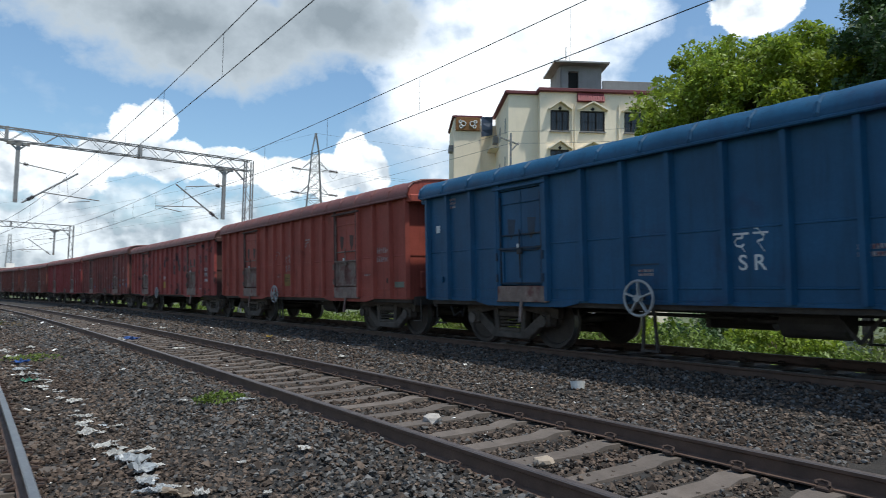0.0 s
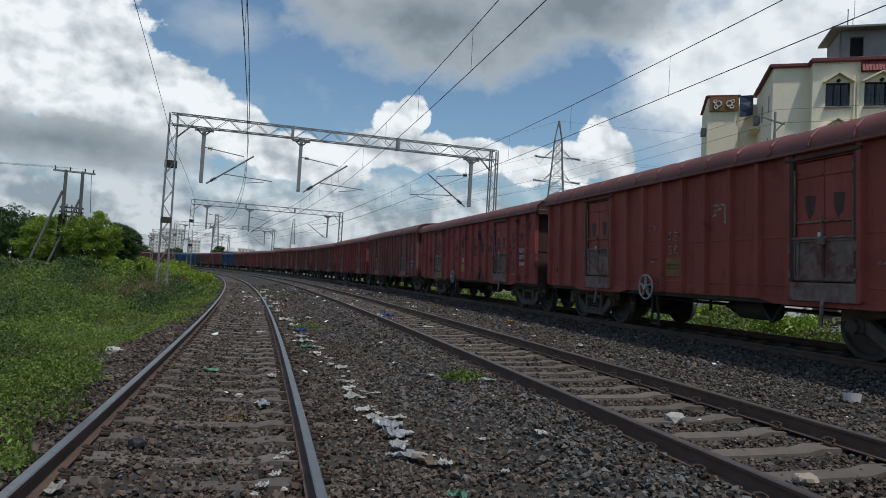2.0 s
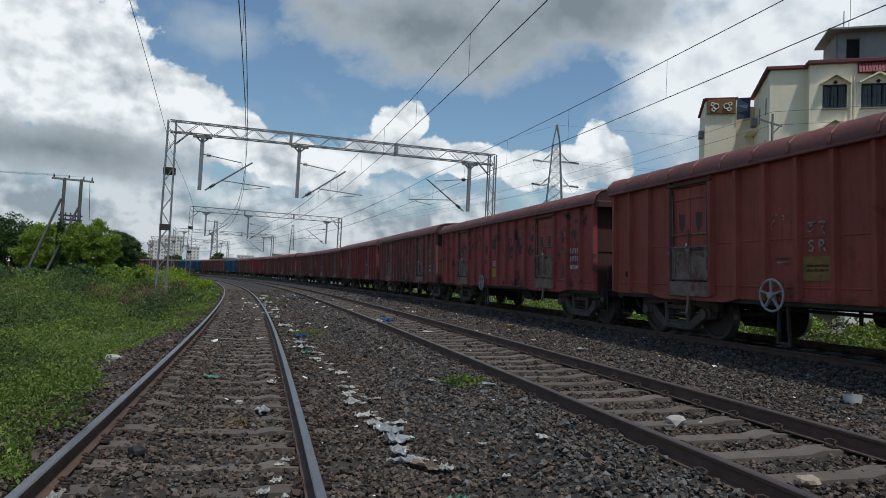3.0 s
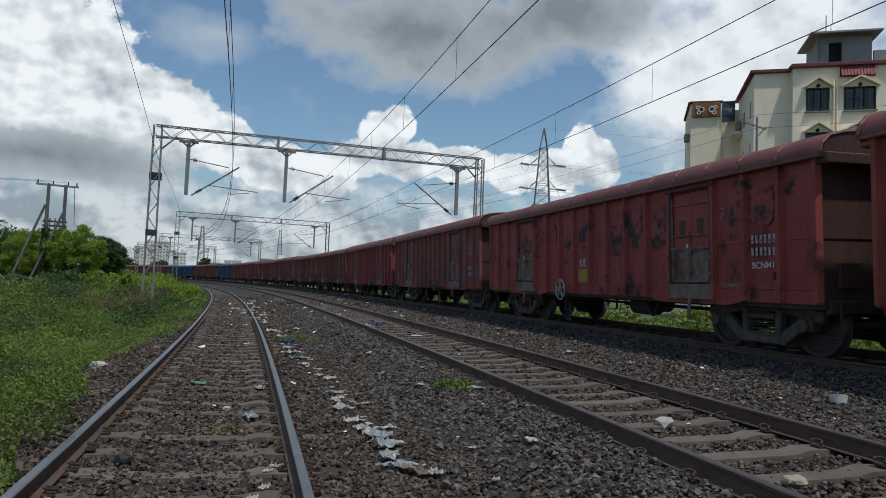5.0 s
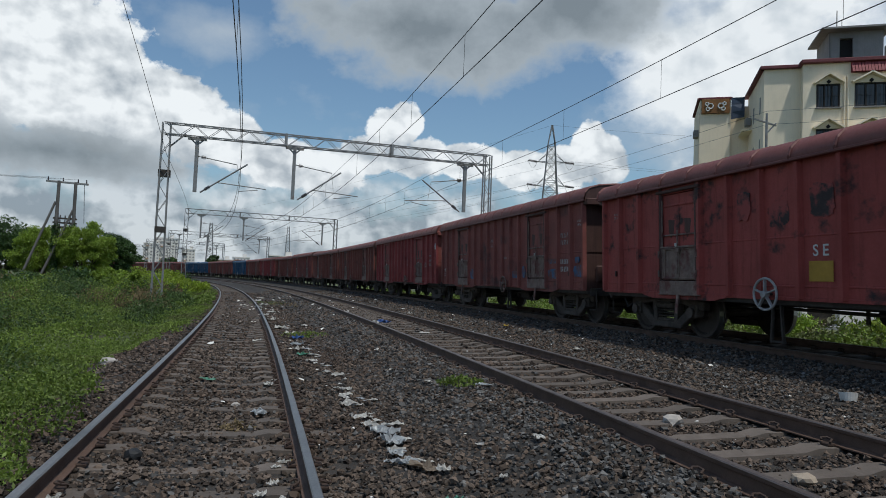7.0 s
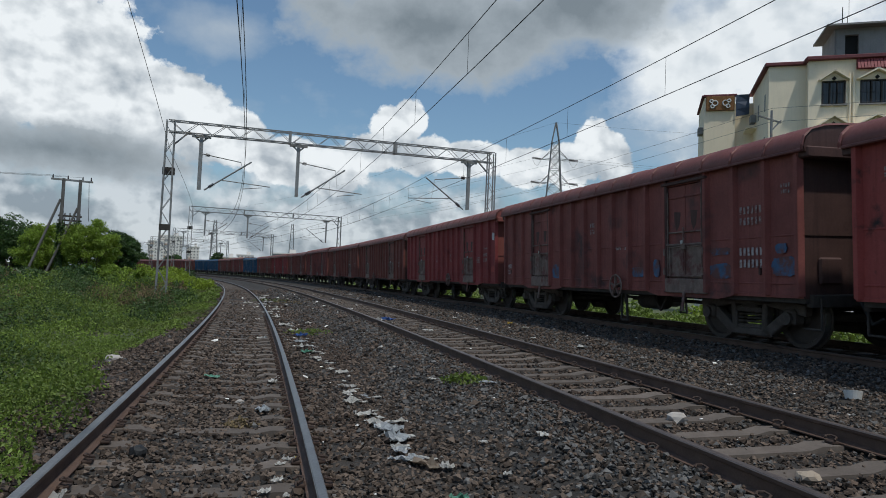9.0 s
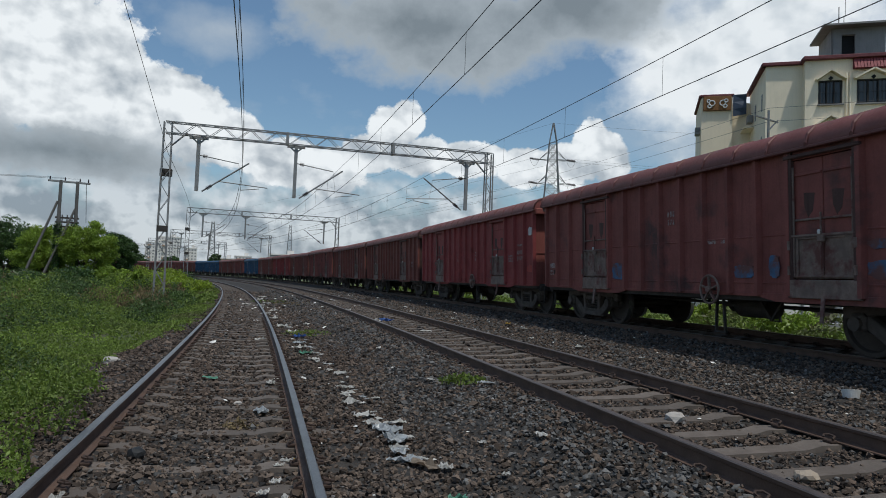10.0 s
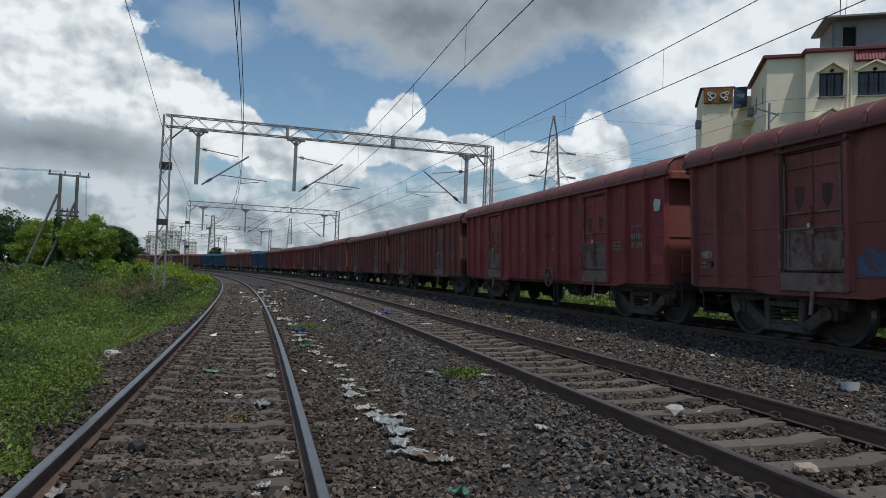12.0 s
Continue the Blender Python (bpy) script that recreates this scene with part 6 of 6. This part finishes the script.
M["pale_green"] = mat("pale green plastic", (0.16, 0.40, 0.28), 0.5, var=0.2, bump=0.2)
M["sky_blue"] = mat("blue plastic", (0.05, 0.12, 0.35), 0.4, var=0.2, bump=0.2)
M["card"] = mat("brown card", (0.36, 0.29, 0.22), 0.85, var=0.2, bump=0.2)
M["wrapper"] = mat("yellow wrapper", (0.55, 0.38, 0.05), 0.5, var=0.3, bump=0.2)
WHITE, CLEAR = "crumpled white paper scrap on the ballast", "crumpled translucent plastic bag on the ballast"
ITEMS = [
    ("plastic_bag", 7.85, 0.07, (0.30, 0.16), "plastic", CLEAR, "plastic bag"), ("paper_scrap", 5.8, 0.27, (0.11, 0.08), "paper", WHITE, "litter"), ("paper_scrap", 5.65, 0.2, (0.10, 0.06), "paper", WHITE, "litter"),
    ("wrapper", 5.78, 0.33, (0.08, 0.06), "wrapper", "crumpled yellow wrapper beside the rail", "litter"), ("paper_scrap", 5.2, 0.16, (0.12, 0.08), "paper", WHITE, "litter"), ("paper_scrap", 4.95, 0.07, (0.11, 0.07), "paper", WHITE, "litter"),
    ("paper_scrap", 4.75, 0.02, (0.06, 0.05), "paper", WHITE, "litter"), ("paper_scrap", 4.8, -1.2, (0.10, 0.16), "paper", WHITE, "litter"), ("paper_scrap", 4.85, 0.22, (0.08, 0.05), "paper", WHITE, "litter"),
    ("card_sheet", 5.55, 1.39, (0.28, 0.14), "card", "flat torn brown card sheet on the stones", "card"), ("plastic_bag", 5.97, 1.24, (0.13, 0.16), "plastic", CLEAR, "plastic bag"), ("plastic_bag", 6.15, 1.27, (0.18, 0.10), "paper", CLEAR, "plastic bag"),
    ("paper_scrap", 5.42, 1.52, (0.10, 0.12), "paper", WHITE, "litter"), ("plastic_bag", 6.45, 1.3, (0.26, 0.22), "plastic", CLEAR, "plastic bag"), ("plastic_bag", 6.85, 1.32, (0.30, 0.22), "plastic", CLEAR, "plastic bag"),
    ("card_sheet", 7.2, 1.45, (0.24, 0.10), "paper", "folded pale card on the stones", "card"), ("plastic_bag", 7.15, 1.2, (0.24, 0.14), "paper", CLEAR, "plastic bag"), ("plastic_bag", 7.55, 1.16, (0.22, 0.12), "paper", CLEAR, "plastic bag"),
    ("paper_scrap", 8.3, 1.12, (0.22, 0.16), "paper", WHITE, "litter"), ("paper_scrap", 8.9, 1.12, (0.12, 0.10), "paper", WHITE, "litter"), ("paper_scrap", 9.5, 1.16, (0.16, 0.12), "paper", WHITE, "litter"),
    ("paper_scrap", 10.9, 1.3, (0.24, 0.14), "paper", WHITE, "litter"), ("paper_scrap", 11.2, 1.15, (0.12, 0.10), "paper", WHITE, "litter"), ("paper_scrap", 12.6, 1.02, (0.20, 0.16), "paper", WHITE, "litter"),
    ("plastic_bag", 13.6, 0.95, (0.3, 0.2), "pale_green", "pale green plastic bag among litter", "plastic bag"), ("plastic_bag", 14.6, 0.92, (0.34, 0.22), "paper", CLEAR, "plastic bag"), ("plastic_bag", 15.6, 0.96, (0.3, 0.2), "plastic", CLEAR, "plastic bag"),
    ("plastic_bag", 17.2, 1.05, (0.34, 0.24), "sky_blue", "bright blue plastic scrap among litter", "plastic bag"), ("paper_scrap", 18.6, 0.95, (0.34, 0.2), "paper", WHITE, "litter"), ("paper_scrap", 20.4, 0.8, (0.36, 0.24), "paper", WHITE, "litter"),
    ("paper_scrap", 21.5, 1.6, (0.3, 0.2), "paper", WHITE, "litter"), ("paper_scrap", 24, 0.7, (0.34, 0.24), "paper", WHITE, "litter"), ("paper_scrap", 26.5, 0.5, (0.4, 0.24), "paper", WHITE, "litter"), ("paper_scrap", 29, 0.9, (0.36, 0.24), "paper", WHITE, "litter"),
    ("paper_scrap", 33, 0.5, (0.4, 0.3), "paper", WHITE, "litter"), ("paper_scrap", 34.5, -0.1, (0.45, 0.3), "paper", WHITE, "litter"), ("paper_scrap", 36, 0.9, (0.5, 0.3), "paper", WHITE, "litter"), ("paper_scrap", 41, 0.8, (0.5, 0.3), "paper", WHITE, "litter"), ("paper_scrap", 46, 1.2, (0.5, 0.3), "paper", WHITE, "litter"),
    ("paper_scrap", 9.9, 0.2, (0.22, 0.12), "paper", WHITE, "litter"), ("paper_scrap", 10.3, 0.34, (0.14, 0.10), "paper", WHITE, "litter"), ("plastic_bag", 10.2, -0.62, (0.26, 0.12), "pale_green", "faded green plastic scrap between the rails", "plastic bag"), ("paper_scrap", 16.4, 0.1, (0.3, 0.14), "paper", WHITE, "litter"),
    ("leaf_scrap", 4.66, 1.41, (0.14, 0.12), "pale_green", "torn green plastic scrap on the stones", "litter"), ("paper_scrap", 5.56, 2.43, (0.16, 0.08), "paper", WHITE, "litter"), ("paper_scrap", 5, 1.9, (0.07, 0.06), "paper", WHITE, "litter"), ("paper_scrap", 5.9, 2, (0.09, 0.06), "paper", WHITE, "litter"),
    ("paper_scrap", 8.19, 2.81, (0.24, 0.10), "plastic", WHITE, "litter"), ("paper_scrap", 9.02, 2.3, (0.1, 0.08), "paper", WHITE, "litter"), ("paper_scrap", 10.67, 2.12, (0.12, 0.08), "paper", WHITE, "litter"), ("paper_scrap", 13.06, 2.3, (0.2, 0.1), "paper", WHITE, "litter"),
    ("wrapper", 18, 6.93, (0.24, 0.16), "wrapper", "yellow wrapper on the far ballast", "litter"), ("paper_scrap", 16.48, 6.76, (0.2, 0.16), "paper", WHITE, "litter"), ("paper_scrap", 12.34, 6.25, (0.22, 0.14), "paper", WHITE, "litter"), ("paper_scrap", 10.39, 6.42, (0.12, 0.10), "paper", WHITE, "litter"),
    ("paper_scrap", 6.68, 6.97, (0.10, 0.08), "paper", WHITE, "litter"), ("paper_scrap", 7.77, 6.08, (0.10, 0.06), "paper", WHITE, "litter"), ("paper_scrap", 14.37, 6.08, (0.16, 0.10), "paper", WHITE, "litter"), ("paper_scrap", 21.12, 6.25, (0.26, 0.16), "paper", WHITE, "litter"), ("paper_scrap", 25.35, 5.92, (0.3, 0.2), "paper", WHITE, "litter"),
    ("plastic_bag", 20.7, 3.96, (0.5, 0.3), "sky_blue", "blue plastic heap between the rails", "plastic bag"), ("plastic_bag", 20.24, 3.5, (0.4, 0.3), "paper", CLEAR, "plastic bag"), ("paper_scrap", 16.84, 4.23, (0.3, 0.14), "paper", WHITE, "litter"), ("paper_scrap", 26.68, 3.68, (0.4, 0.2), "paper", WHITE, "litter"), ("plastic_bag", 3.59, 3.27, (0.2, 0.16), "plastic", CLEAR, "plastic bag"),
]
for i, (nm, s, o, sz, m_, lb, ct) in enumerate(ITEMS):
    crumple(nm, s, o, sz, m_, lb, ct, 500 + i)


def gutter_litter():
    """Torn white scraps washed into the hollow beside the near track."""
    rng = random.Random(88)
    for k in range(46):
        s = 5.7 + 15 * rng.random() ** 1.7
        off = 1.33 - 0.012 * (s - 5.7) + rng.gauss(0, 0.07) - (0.012 * (s - 9) if s > 9 else 0)
        size = rng.uniform(0.07, 0.20) * (1 + 0.02 * (s - 6))
        crumple("paper_scrap", s, off, (size, size * rng.uniform(0.3, 0.6)), rng.choice(["paper", "paper", "plastic"]), "torn white scrap in the hollow beside the rail", "litter", 700 + k, 0.25)


gutter_litter()


def boulder(s, off, r, material, label, category, seed, name="stone", flat=0.6):
    rng = random.Random(seed)
    bm = bmesh.new()
    bmesh.ops.create_icosphere(bm, subdivisions=2, radius=r)
    for v in bm.verts:
        v.co *= rng.uniform(0.78, 1.15)
        v.co.z *= flat
    p, a = along(s, off)
    ob = finish(name, bm, material)
    ob.matrix_world = pose(p.x, p.y, float(bed_level(off)) + r * flat * 0.7, 0, 0, rng.uniform(0, 360))
    tagged(ob, label, category)


boulder(12.1, -2.27, 0.16, "stone_pale", "pale flat stone at the edge of the weeds", "stone", 1, flat=0.4)
boulder(6.07, 4.12, 0.11, "stone_pale", "pale rounded stone between the rails", "stone", 2)
boulder(4.11, 3.87, 0.085, "card", "pinkish brick fragment between the rails", "brick fragment", 3, "brick_fragment")
boulder(5.94, -0.91, 0.07, "black", "charred black lump between the rails", "lump", 4, "black_lump", 0.9)
boulder(8.4, -0.2, 0.05, "stone_pale", "pale pebble between the rails", "stone", 5)


def old_timbers():
    root = empty("timber_pile", pose(*along(20.5, -6.6)[0][:2], float(bed_level(-6.6)) + 0.18, 0, 0, 70), "weathered broken timbers lying in the weeds", "timber")
    for k, (y, z, ln, tw) in enumerate(((-0.2, 0.08, 1.1, 4), (0.08, 0.10, 1.3, -6), (0.0, 0.24, 0.9, 9))):
        part("beam", bx((0.05 * k, y, z), (ln, 0.16, 0.12), 0.015, Euler((0, radians(3 * k - 3), radians(tw)))), "bark", root)


old_timbers()
crumple("sack", 57.0, -12.0, (0.9, 0.7), "paper", "pale dumped sack at the foot of a power pole", "sack", 960, 0.9, 0.5)


def foam_cup():
    p, a = along(6.5, 6.78)
    bm = bmesh.new()
    tube(bm, (0, 0, -0.05), (0, 0, 0.05), 0.085, 0.105, seg=20)
    bmesh.ops.delete(bm, geom=[f for f in bm.faces if len(f.verts) > 4 and f.calc_center_median().z > 0.03], context="FACES")
    bmesh.ops.solidify(bm, geom=bm.faces[:], thickness=0.005)
    ob = finish("foam_tub", bm, "paper", smooth=False)
    ob.matrix_world = pose(p.x, p.y, float(bed_level(6.78)) + 0.06, 0, 10, 60)
    tagged(ob, "white foam tub lying on the ballast", "tub", "litter on the ballast")


foam_cup()


def tuft(s, off, r, n, material, label, seed, h=0.12):
    rng = np.random.default_rng(seed)
    p, _ = along(s, off)
    a, rr = rng.uniform(0, 6.28, n), r * rng.random(n) ** 0.6
    c = np.stack([p.x + rr * np.cos(a), p.y + rr * np.sin(a), float(bed_level(off)) + 0.02 + h * rng.random(n) * (1 - rr / r * 0.6)], 1)
    V, T = leaves(rng, c, np.full(n, 0.015), n, 0.026, 1.0, droop=-0.6)
    soup("weed_tuft", V, T, material, label, "weed", kind="stuff")


tuft(8.5, 2.6, 0.32, 420, "weed", "small green weed tuft growing in the ballast", 901)
tuft(18.3, 1.38, 0.7, 520, "weed", "green weed tuft among litter", 902, 0.16)
tuft(7.2, -0.15, 0.2, 130, "dry", "dry brown weed patch between the rails", 903, 0.05)
tuft(38.0, 1.5, 1.4, 500, "weed", "yellow-green weed tuft between the tracks", 904, 0.2)
tuft(33.0, 2.2, 1.2, 400, "dry", "straw-coloured weed tuft between the tracks", 905, 0.2)


def make_flecks():
    """Tiny bits of paper and plastic strewn over the ballast."""
    rng = np.random.default_rng(31)
    n = 230
    s = rng.uniform(3.5, 45, n)
    o = np.where(rng.random(n) < 0.3, 1.25 + 0.02 * (9 - s) + rng.normal(0, 0.3, n), rng.uniform(-1.0, 8.0, n))
    for off, _, _ in TRACK.values():
        for side in (-1, 1):
            s, o = s[np.abs(o - off - side * 0.872) > 0.08], o[np.abs(o - off - side * 0.872) > 0.08]
    x, y = along_np(s, o)
    size = 0.012 + 0.0010 * s
    V, T, b = [], [], 0
    for i in range(len(s)):
        a, r = rng.uniform(0, 6.28), size[i] * rng.lognormal(0, 0.4)
        u = np.array([math.cos(a), math.sin(a), rng.uniform(-0.4, 0.4)]) * r
        v = np.array([-math.sin(a), math.cos(a), rng.uniform(-0.4, 0.4)]) * r * rng.uniform(0.4, 0.9)
        c = np.array([x[i], y[i], float(bed_level(o[i])) + 0.035])
        V += [c - u - v, c + u - v * 0.7, c + u * 0.8 + v, c - u * 0.9 + v, c + np.array([0, 0, r * 0.35])]
        T += [(b, b + 1, b + 4), (b + 1, b + 2, b + 4), (b + 2, b + 3, b + 4), (b + 3, b, b + 4)]
        b += 5
    soup("litter_flecks", np.array(V), np.array(T), "paper", "tiny pale scraps of litter strewn over the ballast", "litter")


make_flecks()


# ---- what moves ----
def motions():
    times = [0.5 * k for k in range(25)]
    for k, wg in enumerate(wagons):
        walk(wg, [(t, train_pose(start(k) - run(t))) for t in times])
        if k < 7:
            for axle in [c for c in wg.children if c.name.startswith("wheelset")]:
                at = axle.location.copy()
                rows = []
                for i in range(61):
                    t = 0.2 * i
                    rows.append((t, pose(at.x, at.y, at.z, 0, -math.degrees(run(t) / 0.5), 0)))
                walk(axle, rows)


motions()
